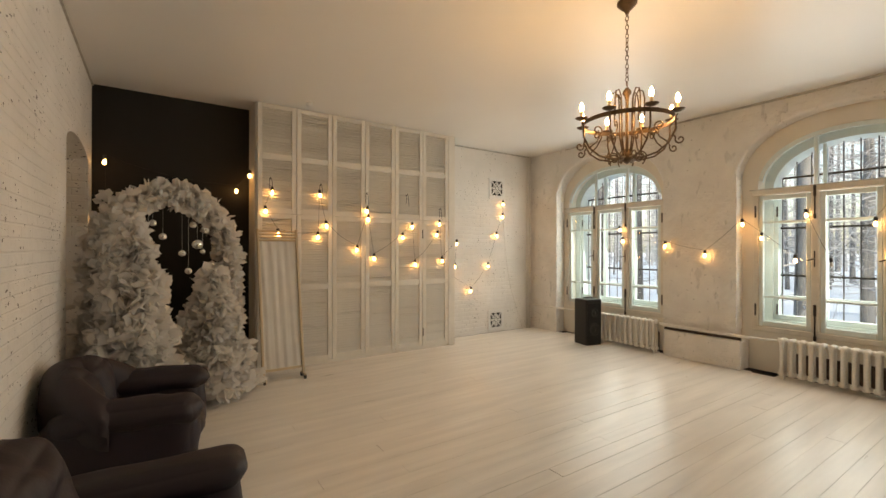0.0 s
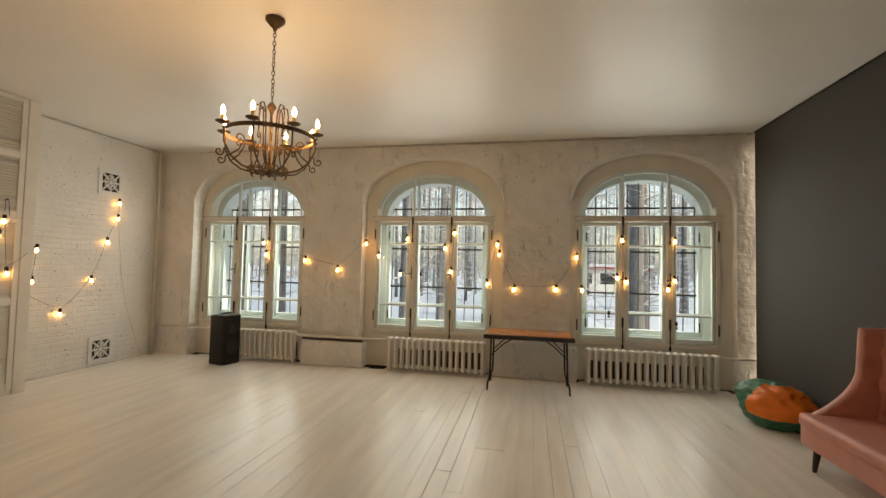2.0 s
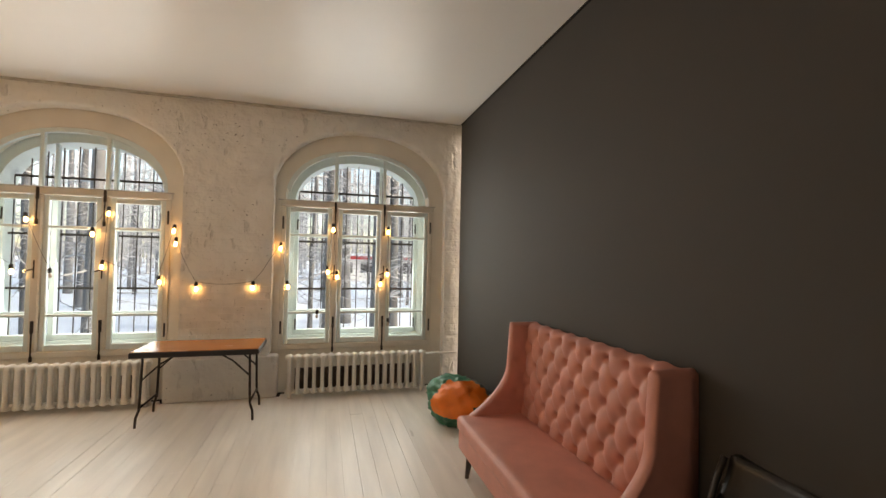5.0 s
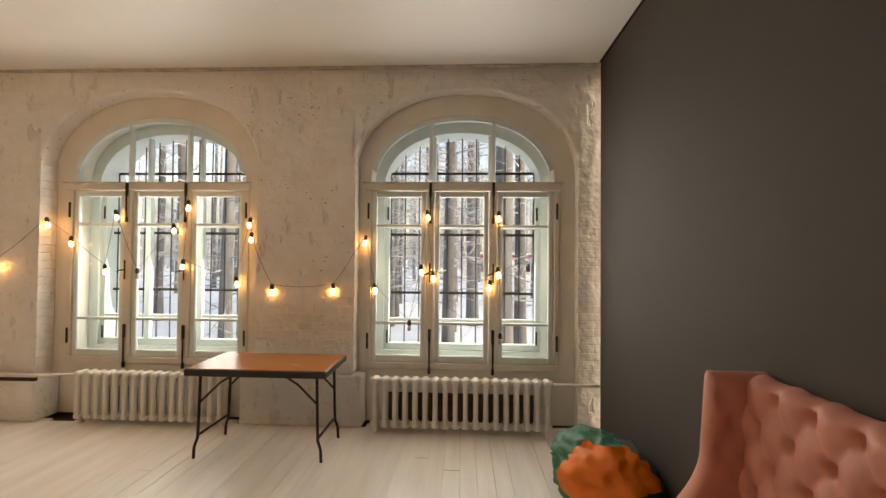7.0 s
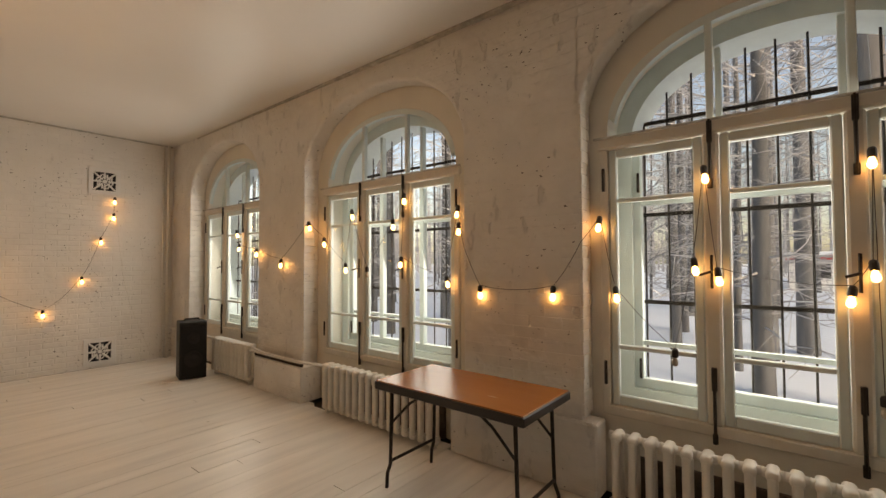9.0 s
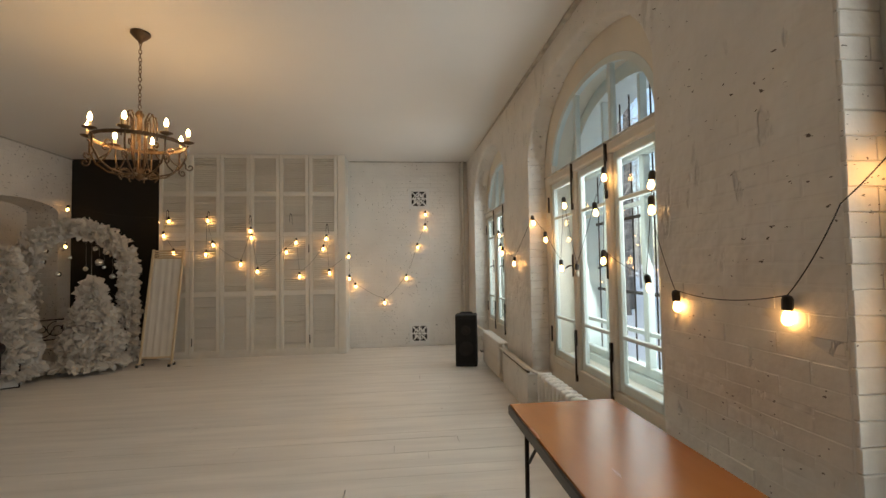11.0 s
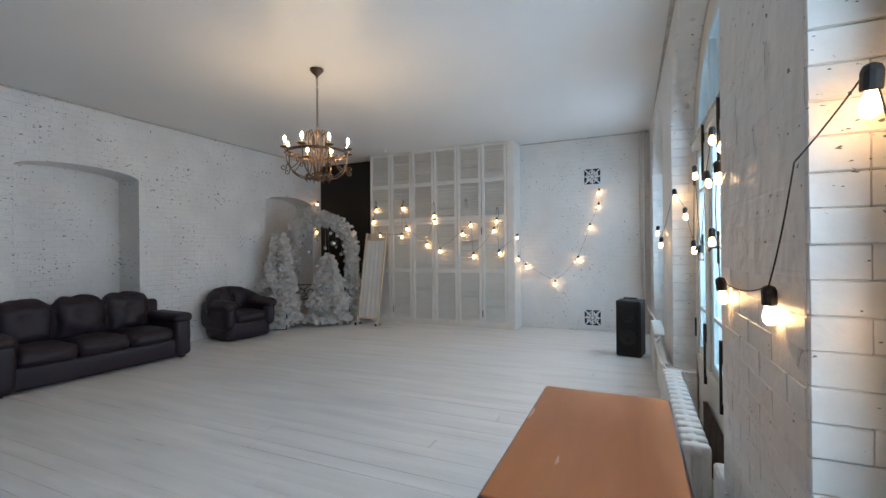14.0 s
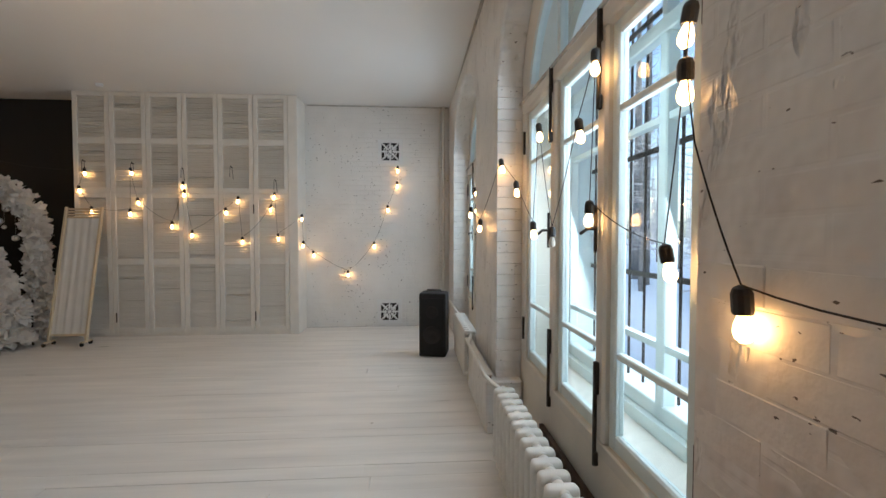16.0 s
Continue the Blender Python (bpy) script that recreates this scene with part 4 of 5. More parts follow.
def sofa(name, m, length, seats, label, category, group=""):
    """Padded leather seat; front faces +x, its width runs along y."""
    s = thing(name, m, label, category, group)
    a = 0.24
    bm = bmesh.new()
    soft(bm, (0.02, 0, 0.16), (0.78, length - 0.06, 0.26), 0.04, 0.01, 6, 0.008)
    part("base", bm, M_SOFA, s, smooth=True)
    for k in (-1, 1):
        bm = bmesh.new()
        soft(bm, (0.03, k * (length / 2 - a / 2), 0.30), (0.84, a, 0.54), 0.07, 0.015, 6, 0.012)
        soft(bm, (0.05, k * (length / 2 - a / 2), 0.57), (0.82, a + 0.03, 0.15), 0.07, 0.015, 6, 0.02)
        part("armrest", bm, M_SOFA, s, smooth=True)
        for x in (-0.3, 0.36):
            part("foot", boxed(x - 0.03, x + 0.03, k * (length / 2 - 0.1) - 0.03, k * (length / 2 - 0.1) + 0.03, 0, 0.05), M_WOODLEG, s)
    w = (length - 2 * a) / seats
    for i in range(seats):
        y = -length / 2 + a + w * (i + 0.5)
        bm = bmesh.new()
        soft(bm, (0.10, y, 0.36), (0.66, w - 0.01, 0.19), 0.07, 0.03, 8, 0.02)
        part("seat_cushion", bm, M_SOFA, s, smooth=True)
        bm = bmesh.new()
        soft(bm, (-0.22, y, 0.68), (0.24, w + 0.01, 0.54), 0.10, 0.05, 10, 0.03, pose(0, 0, 0, 0, -6, 0))
        for v in bm.verts:                             # buttoned dip in the middle of the cushion
            d2 = ((v.co.y - y) / 0.07) ** 2 + ((v.co.z - 0.74) / 0.07) ** 2
            if v.co.x > -0.22:
                v.co.x -= 0.045 * math.exp(-d2)
        part("back_cushion", bm, M_SOFA, s, smooth=True)
    bm = bmesh.new()
    soft(bm, (-0.36, 0, 0.46), (0.16, length - 0.1, 0.72), 0.06, 0.01, 6, 0.01)
    part("back", bm, M_SOFA, s, smooth=True)
    return s


sofa("sofa", pose(-0.21, 1.5, 0, 0, 0, -3), 2.16, 3, "dark plum-brown leather three-seat sofa with padded arms", "sofa")

ac = thing("armchair", pose(-0.19, 3.78, 0, 0, 0, -8), "dark plum-brown leather tub armchair with rolled arms", "armchair")
bm = bmesh.new()
soft(bm, (0.0, 0, 0.20), (0.72, 0.82, 0.36), 0.09, 0.01, 6, 0.01)
part("base", bm, M_SOFA, ac, smooth=True)
bm = bmesh.new()
soft(bm, (0.10, 0, 0.40), (0.64, 0.56, 0.17), 0.07, 0.03, 8, 0.015)
part("seat_cushion", bm, M_SOFA, ac, smooth=True)
for k in (-1, 1):
    bm = bmesh.new()
    soft(bm, (0.02, k * 0.38, 0.42), (0.78, 0.22, 0.42), 0.10, 0.02, 7, 0.015)
    soft(bm, (0.06, k * 0.38, 0.60), (0.74, 0.25, 0.17), 0.08, 0.02, 7, 0.02)
    part("armrest", bm, M_SOFA, ac, smooth=True)
bm = bmesh.new()
n, mrows = 28, 10
grid = []
for i in range(n + 1):                                 # round tub back
    a = radians(95 + 170 * i / n)
    top = 0.66 + 0.24 * math.sin(math.pi * i / n) ** 0.7
    row = []
    for j in range(mrows * 2 + 1):
        q = 2 * math.pi * j / (mrows * 2)
        rr = 0.115 * math.cos(q) + 0.012 * noise.noise((i * 0.3, j * 0.4, 2))
        z = 0.42 + (top - 0.42) * (0.5 + 0.5 * math.copysign(abs(math.sin(q)) ** 0.6, math.sin(q)))
        R = 0.40 + rr
        row.append(bm.verts.new((0.02 + R * math.cos(a) * 0.95, R * 1.05 * math.sin(a), z)))
    grid.append(row)
for i in range(n):
    for j in range(mrows * 2):
        bm.faces.new((grid[i][j], grid[i + 1][j], grid[i + 1][j + 1], grid[i][j + 1]))
bm.faces.new(grid[0][:-1])
bm.faces.new(grid[-1][:-1])
bmesh.ops.remove_doubles(bm, verts=bm.verts, dist=1e-4)
part("backrest", bm, M_SOFA, ac, smooth=True)
for k in (-1, 1):
    bm = bmesh.new()
    soft(bm, (-0.20, k * 0.17, 0.66), (0.20, 0.34, 0.42), 0.09, 0.04, 8, 0.02, pose(0, 0, 0, 0, -6, 0))
    part("back_cushion", bm, M_SOFA, ac, smooth=True)

# ---- tufted settee ----
st = thing("settee", pose(3.47, -2.5, 0), "dusty-pink leather settee with a high tufted wing back", "settee")
SL = 0.85
bm = bmesh.new()
soft(bm, (0, -0.01, 0.27), (2 * SL - 0.01, 0.64, 0.17), 0.022, 0.0, 6)
part("seat_rail", bm, M_PINK, st, smooth=True)
bm = bmesh.new()
soft(bm, (0, 0.05, 0.40), (2 * SL - 0.02, 0.56, 0.115), 0.035, 0.012, 10, 0.004)
part("seat", bm, M_PINK, st, "smooth pink leather seat pad", smooth=True)
u0, u1, z0, z1 = -SL + 0.085, SL - 0.085, 0.40, 1.195
du, dv = 0.176, 0.132
buttons = []
for r in range(6):
    for k in range(-5, 6):
        x, z = (k + (0.5 if r % 2 else 0.0)) * du, z0 + 0.075 + r * dv
        if u0 + 0.04 < x < u1 - 0.04:
            buttons.append((x, z))


def tuft(p, q, strength):
    """Padding height between the buttons of a diamond grid."""
    ca, cb = p + q / 2, p - q / 2
    fa, fb = abs(ca - round(ca)), abs(cb - round(cb))
    return strength * (min(1, fa * 2.2 + 0.12) ** 0.5) * (min(1, fb * 2.2 + 0.12) ** 0.5)


bm = bmesh.new()
NU, NV = 132, 64
grid = []
for i in range(NU + 1):
    row = []
    for j in range(NV + 9):
        x = u0 + (u1 - u0) * i / NU
        f = min(1.0, j / NV)
        over = max(0, j - NV) / 8
        z = z0 + (z1 - 0.035 - z0) * f
        puff = tuft(x / du, (z - z0 - 0.075) / dv, 0.036)
        d = min((x - bx) ** 2 + (z - bz) ** 2 for bx, bz in buttons)
        puff -= 0.05 * math.exp(-d / 0.00042)
        y = -0.235 - 0.055 * (z - z0) + puff * (1 - over)
        if over:                                       # rolls over the top into the back
            ang = over * math.pi / 2
            y -= 0.055 * (1 - math.cos(ang))
            z += 0.035 * math.sin(ang) + 0.007 * math.sin(x / du * 2 * math.pi) * over
        row.append(bm.verts.new((x, y, z)))
    grid.append(row)
for i in range(NU):
    for j in range(NV + 8):
        bm.faces.new((grid[i][j], grid[i + 1][j], grid[i + 1][j + 1], grid[i][j + 1]))
part("tufted_back", bm, M_PINK, st, "deep-buttoned pink leather back", smooth=True)
first = None
for bx, bz in buttons:
    y = -0.235 - 0.055 * (bz - z0) - 0.030
    if first is None:
        bm = bmesh.new()
        lathe(bm, [(0, 0), (0.011, 0.001), (0.009, 0.005), (0, 0.008)], 8)
        bmesh.ops.rotate(bm, cent=(0, 0, 0), matrix=Matrix.Rotation(radians(-90), 3, "X"), verts=bm.verts)
        first = part("button", bm, M_PINK, st, smooth=True)
        first.matrix_basis = pose(bx, y, bz)
    else:
        again(first, "button", st, pose(bx, y, bz))
bm = bmesh.new()
soft(bm, (0, -0.335, 0.69), (2 * SL - 0.02, 0.05, 1.0), 0.022, 0, 4)
part("back_shell", bm, M_PINK, st, smooth=True)


def wing_front(z):
    """How far the wing's front edge stands forward at a height."""
    t = max(0.0, min(1.0, (z - 0.45) / 0.42))
    return 0.24 - 0.335 * math.sin(t * math.pi / 2) ** 0.85 - 0.02 * max(0.0, (z - 0.87) / 0.3)


for k in (-1, 1):                                      # swooping wings, padded and buttoned inside
    bm = bmesh.new()
    dots = [(-0.16, 0.62), (-0.20, 0.76), (-0.15, 0.88), (-0.20, 1.00), (-0.15, 1.10), (0.02, 0.53)]
    rings = []
    NZ, NY = 44, 16
    for j in range(NZ + 1):
        z = 0.36 + (1.20 - 0.36) * j / NZ
        yf, yb = wing_front(z), -0.36
        cap = 0.035 if z < 1.165 else 0.035 * math.sqrt(max(0.02, 1 - ((z - 1.165) / 0.036) ** 2))
        ring = []
        for i in range(NY + 1):                        # inner face, back to front
            y = yb + (yf - 0.03 - yb) * i / NY
            dip = sum(math.exp(-((y - a) ** 2 + (z - b) ** 2) / 0.0007) for a, b in dots)
            ring.append(bm.verts.new((k * (SL - 0.045 - cap - 0.008 + 0.018 * min(1, dip)), y, z)))
        for i in range(1, 8):                          # round front edge
            a = math.pi * i / 8
            ring.append(bm.verts.new((k * (SL - 0.045 - (cap + 0.008) * math.cos(a)), yf - 0.03 + 0.03 * math.sin(a), z)))
        for i in range(5):
            ring.append(bm.verts.new((k * (SL - 0.045 + cap), yf - 0.03 + (yb - yf + 0.03) * i / 4, z)))
        rings.append(ring)
    for a, b in zip(rings, rings[1:]):
        for i in range(len(a)):
            bm.faces.new((a[i], a[(i + 1) % len(a)], b[(i + 1) % len(a)], b[i]))
    bm.faces.new(rings[0])
    bm.faces.new(rings[-1])
    part("wing", bm, M_PINK, st, "padded pink leather wing with sunk buttons", smooth=True)
    bm = bmesh.new()
    soft(bm, (k * (SL - 0.045), -0.06, 0.30), (0.09, 0.60, 0.26), 0.02, 0, 4)
    part("side_panel", bm, M_PINK, st, smooth=True)
    for y in (0.25, -0.28):
        bm = bmesh.new()
        tube(bm, [(k * (SL - 0.14), y, 0.20), (k * (SL - 0.125), y + (0.02 if y > 0 else -0.02), 0.0)], [0.030, 0.017], 8)
        part("leg", bm, M_WOODLEG, st, "dark tapered wooden leg", smooth=True)

# ---- leather chair ----
cr = thing("leather_chair", pose(2.19, -2.60, 0, 0, 0, -4) @ Matrix.Diagonal((0.88, 0.92, 1.0, 1)), "black leather slipper chair with a low curved back", "chair")
bm = bmesh.new()
soft(bm, (0, 0.02, 0.40), (0.56, 0.52, 0.13), 0.035, 0.02, 8, 0.004)
part("seat", bm, M_LEATHER, cr, smooth=True)
bm = bmesh.new()
for sgn in (0,):
    grid_o, grid_i = [], []
    for i in range(21):
        u = -1 + 2 * i / 20
        ro, ri = [], []
        for j in range(13):
            v = j / 12
            bow = -0.245 + 0.10 * u * u * (1 - 0.45 * v)
            y = bow - 0.06 * v
            x = u * (0.285 + 0.0 * v)
            z = 0.43 + (0.44 + 0.02 * u * u) * v
            if abs(u) > 0.85:
                y += 0.22 * (1 - v) ** 2 * (abs(u) - 0.85) / 0.15
            ri.append(bm.verts.new((x, y + 0.03, z)))
            ro.append(bm.verts.new((x * 1.02, y - 0.02, z)))
        grid_i.append(ri)
        grid_o.append(ro)
    for g in (grid_i, grid_o):
        for i in range(20):
            for j in range(12):
                bm.faces.new((g[i][j], g[i + 1][j], g[i + 1][j + 1], g[i][j + 1]))
    for i in range(20):
        bm.faces.new((grid_i[i][12], grid_i[i + 1][12], grid_o[i + 1][12], grid_o[i][12]))
    for i in (0, 20):
        for j in range(12):
            bm.faces.new((grid_i[i][j], grid_i[i][j + 1], grid_o[i][j + 1], grid_o[i][j]))
part("backrest", bm, M_LEATHER, cr, smooth=True)
for k in (-1, 1):
    bm = bmesh.new()
    tube(bm, [(k * 0.285, 0.25, 0.45), (k * 0.287, 0.10, 0.47), (k * 0.29, -0.02, 0.54), (k * 0.29, -0.10, 0.66), (k * 0.29, -0.15, 0.80), (k * 0.288, -0.19, 0.885)], 0.016, 8)
    part("piped_side", bm, M_LEATHER, cr, smooth=True)
    for y in (0.23, -0.22):
        bm = bmesh.new()
        tube(bm, [(k * 0.245, y, 0.35), (k * 0.25, y, 0.0)], [0.026, 0.018], 6)
        part("leg", bm, M_WOODLEG, cr)

# ---- door leaf ----
dl = thing("door_leaf", pose(0.83, -2.852, 0.012, 0, 0, 36.5), "cream-painted panelled door standing open with a brown knob", "door")
W, H = 0.895, 2.50
bm = bmesh.new()
box(bm, 0, W, -0.02, 0.02, 0, H, 0.003)
part("leaf", bm, M_DOOR, dl)
for z0, z1 in ((0.18, 0.72), (0.82, 1.07), (1.28, 2.28)):
    for y, sg in ((0.02, 1), (-0.02, -1)):
        bm = bmesh.new()
        for a, b, c, d in ((0.13, W - 0.13, z0, z0 + 0.035), (0.13, W - 0.13, z1 - 0.035, z1), (0.13, 0.165, z0 + 0.035, z1 - 0.035), (W - 0.165, W - 0.13, z0 + 0.035, z1 - 0.035)):
            box(bm, a, b, min(y, y + sg * 0.014), max(y, y + sg * 0.014), c, d, 0.006)
        part("moulding", bm, M_DOOR, dl)
        part("panel", boxed(0.22, W - 0.22, min(y, y + sg * 0.006), max(y, y + sg * 0.006), z0 + 0.09, z1 - 0.09, bevel=0.004), M_DOOR, dl)
for sg in (1, -1):
    bm = bmesh.new()
    lathe(bm, [(0, 0), (0.034, 0.001), (0.030, 0.008), (0.012, 0.014), (0.012, 0.035), (0.026, 0.045), (0.030, 0.058), (0.022, 0.07), (0, 0.074)], 14)
    bmesh.ops.rotate(bm, cent=(0, 0, 0), matrix=Matrix.Rotation(radians(-90 * sg), 3, "X"), verts=bm.verts)
    bmesh.ops.translate(bm, vec=(W - 0.07, sg * 0.02, 1.215), verts=bm.verts)
    part("knob", bm, M_KNOB, dl, "brown turned knob", smooth=True)
structure("door_frame", boxed(D0 - 0.07, D0 - 0.004, Y0 + 0.001, Y0 + 0.014, 0, DH + 0.06), M_GREY, "charcoal-painted door casing", "door frame")

# ---- bean bag ----
bb = thing("bean_bag", pose(5.40, -2.54, 0, 0, 0, 22) @ Matrix.Diagonal((0.95, 0.86, 1.0, 1)), "slumped orange and green nylon bean bag in the corner", "bean bag")


def bag_point(u, v):
    """The crumpled skin: u round the bag, v from its foot to its top."""
    d = Vector((math.cos(v) * math.cos(u), math.cos(v) * math.sin(u), math.sin(v)))
    n1 = noise.noise(d * 1.8 + Vector((4, 0, 0)))
    fold = abs(noise.noise(Vector((d.x * 3.2, d.y * 3.2, d.z * 9.0 + 2 * n1))))
    r = 1 + 0.12 * n1 - 0.20 * fold + 0.05 * noise.noise(d * 7)
    p = Vector((d.x * 0.43 * r, d.y * 0.40 * r, 0.19 + d.z * 0.26 * r))
    p.z += 0.07 * max(0, d.x)                          # heaped towards the far side
    p.z = max(0.004, p.z)
    return p


def gore(lo, hi, bottom, top, material, label):
    bm = bmesh.new()
    rows = []
    n, k = max(6, int((hi - lo) / 5)), max(4, int((top - bottom) / 5))
    for j in range(k + 1):
        v = radians(bottom + (top - bottom) * j / k)
        rows.append([bm.verts.new(bag_point(radians(lo + (hi - lo) * i / n), v)) for i in range(n + 1)])
    for j in range(k):
        for i in range(n):
            bm.faces.new((rows[j][i], rows[j][i + 1], rows[j + 1][i + 1], rows[j + 1][i]))
    part("gore", bm, material, bb, label, smooth=True)


gore(0, 360, -90, -14, M_GREEN, "dark green nylon underside")
gore(84, 158, -14, 70, M_ORANGE, "crumpled orange nylon")
gore(158, 212, 14, 70, M_ORANGE, "crumpled orange nylon")
gore(158, 212, -14, 14, M_DKGREEN, "dark folded nylon")
gore(212, 290, -14, 70, M_GREYGREEN, "grey-green nylon")
gore(290, 444, -14, 70, M_GREEN, "green nylon")
gore(0, 360, 70, 90, M_GREEN, "green nylon top")

# ---- rolling screen ----
ms = thing("screen_frame", pose(1.02, 5.66, 0.0), "pale wooden frame stretched with white cloth leaning on the closet", "screen")
lean = pose(0.0, 0, 0.065, -11.5, 0, 0)


def leaned(name, bm, material, label=""):
    bmesh.ops.transform(bm, matrix=lean, verts=bm.verts)
    return part(name, bm, material, ms, label)


leaned("post", boxed(0.0, 0.03, -0.02, 0.02, 0, 1.86, bevel=0.004), M_PINE)
leaned("post", boxed(0.48, 0.51, -0.02, 0.02, 0, 1.86, bevel=0.004), M_PINE)
for z in (0.06, 1.70, 1.74, 1.78, 1.82):
    leaned("rail", boxed(0.03, 0.48, -0.012, 0.012, z, z + (0.024 if z > 1 else 0.03), bevel=0.003), M_PINE)
bm = bmesh.new()
cols = []
for i in range(31):
    x = 0.032 + 0.446 * i / 30
    cols.append([bm.verts.new((x, 0.004 + 0.010 * math.sin(i * 0.9 + z * 1.5) * (0.4 + 0.6 * noise.noise((i * 0.2, z, 0))), z)) for z in [0.09 + 1.61 * j / 16 for j in range(17)]])
for a, b in zip(cols, cols[1:]):
    for j in range(16):
        bm.faces.new((a[j], b[j], b[j + 1], a[j + 1]))
leaned("cloth", bm, M_CLOTH, "white gathered cloth")
leaned("backing", boxed(0.03, 0.48, 0.018, 0.024, 0.06, 1.69), M_CLOTH)
for x in (0.015, 0.495):
    bm = bmesh.new()
    tube(bm, [(x, -0.09, 0.05), (x, 0.09, 0.05)], 0.016, 6)
    part("foot_bar", bm, M_PINE, ms)
    for y in (-0.08, 0.08):
        bm = bmesh.new()
        tube(bm, [(x - 0.012, y, 0.026), (x + 0.012, y, 0.026)], 0.026, 10)
        part("caster", bm, M_BLKPL, ms, "small black caster")

# ---- white foliage corner ----


def petals(bm, rnd, at, size, out):
    """One ruffled petal cluster: a few bent leaves about a point."""
    for _ in range(3):
        d = (Vector((rnd.gauss(0, 1), rnd.gauss(0, 1), rnd.gauss(0, 1))).normalized() + out * 0.9).normalized()
        side = d.cross(Vector((rnd.gauss(0, 1), rnd.gauss(0, 1), rnd.gauss(0, 1)))).normalized()
        up = side.cross(d)
        s = size * rnd.uniform(0.6, 1.25)
        a = at + side * s * 0.05
        p = [a - side * s * 0.18, a + side * s * 0.18, a + d * s * 0.6 + side * s * 0.42 + up * s * 0.1, a + d * s + up * s * 0.22, a + d * s * 0.6 - side * s * 0.42 + up * s * 0.1]
        v = [bm.verts.new(q) for q in p]
        bm.faces.new((v[0], v[1], v[2]))
        bm.faces.new((v[0], v[2], v[3]))
        bm.faces.new((v[0], v[3], v[4]))


def white_tree(at, height, radius, count, seed, size, label):
    rnd = random.Random(seed)
    t = thing("artificial_tree", pose(*at), label, "artificial tree", "white artificial trees")
    bm = bmesh.new()
    tube(bm, [(0, 0, 0.0), (0, 0, height * 0.5), (0, 0, height * 0.97)], [0.025, 0.018, 0.006], 8)
    part("trunk", bm, M_WHITE, t)
    for k in range(3):
        bm = bmesh.new()
        a = 2.1 * k
        tube(bm, [(0, 0, 0.1), (0.12 * math.cos(a), 0.12 * math.sin(a), 0.03), (0.22 * math.cos(a), 0.22 * math.sin(a), 0.008)], 0.009, 5)
        part("stand_leg", bm, M_WHITE, t)
    bm = bmesh.new()
    for _ in range(count):
        f = 1 - (1 - rnd.random()) ** 0.62
        z = 0.14 + (height - 0.14) * f
        tier = 0.82 + 0.18 * math.sin(z * 16)
        R = radius * (1 - f) ** 0.85 * tier + 0.02
        r = R * math.sqrt(rnd.uniform(0.3, 1.0))
        a = rnd.uniform(0, 2 * math.pi)
        R2 = r * (1 + 0.22 * noise.noise((math.cos(a) * 2, math.sin(a) * 2, z * 3 + seed)))
        petals(bm, rnd, Vector((R2 * math.cos(a), R2 * math.sin(a), z)), size, Vector((math.cos(a), math.sin(a), -0.25)))
    part("crown", bm, M_FLUFF, t, "fluffy white artificial foliage")
    return t


white_tree((-0.22, 4.80, 0), 1.85, 0.42, 1900, 3, 0.125, "tall fluffy white artificial tree beside the armchair")
white_tree((0.46, 5.45, 0), 1.40, 0.46, 1700, 5, 0.125, "short fluffy white artificial tree beside the arch")

ar = thing("flower_arch", pose(0.10, 5.66, 0, 0, 0, 26), "round white floral arch hung with silver baubles", "flower arch")
bm = bmesh.new()


def arch_pt(f):
    """Along the hoop from one foot to the other."""
    if f < 0.3:
        return Vector((-0.66, 0, 1.5 * f / 0.3))
    if f > 0.7:
        return Vector((0.66, 0, 1.5 * (1 - f) / 0.3))
    a = math.pi * (1 - (f - 0.3) / 0.4)
    return Vector((0.66 * math.cos(a), 0, 1.5 + 0.72 * math.sin(a)))


tube(bm, [arch_pt(i / 40) for i in range(41)], 0.014, 6)
part("hoop", bm, M_WHITE, ar, smooth=True)
bm = bmesh.new()
rnd = random.Random(9)
for _ in range(2300):
    f = rnd.uniform(0.02, 0.98)
    c = arch_pt(f)
    d = Vector((rnd.gauss(0, 1), rnd.gauss(0, 1), rnd.gauss(0, 1))).normalized()
    w = 0.14 + 0.05 * noise.noise((f * 14, 0, 0)) + (0.05 if f < 0.4 else 0)
    petals(bm, rnd, c + d * w * rnd.uniform(0.3, 1), 0.085, d)
part("floral_cover", bm, M_FLUFF, ar, "white fabric flowers and leaves")
ball = None
for x, z, r, top in ((-0.40, 1.86, 0.05, 2.0), (-0.20, 1.90, 0.038, 2.1), (0.22, 1.90, 0.04, 2.1), (0.36, 1.85, 0.05, 2.05), (0.27, 1.68, 0.06, 2.1), (-0.10, 1.76, 0.04, 2.18), (0.10, 1.58, 0.04, 2.18),
                     (-0.24, 1.50, 0.045, 2.1), (0.17, 1.38, 0.04, 2.15), (0.44, 1.45, 0.045, 1.95), (-0.42, 1.70, 0.045, 2.0), (0.33, 1.60, 0.03, 2.0)):
    bm = bmesh.new()
    lathe(bm, [(0, -r)] + [(r * math.sin(math.pi * i / 10), -r * math.cos(math.pi * i / 10)) for i in range(1, 10)] + [(0, r)], 16, (x, 0, z))
    b = part("bauble", bm, M_SILVER, ar, "mirror-silver bauble", smooth=True)
    bm = bmesh.new()
    tube(bm, [(x, 0, z + r), (x, 0, top)], 0.0012, 3)
    part("thread", bm, M_WHITE, b)

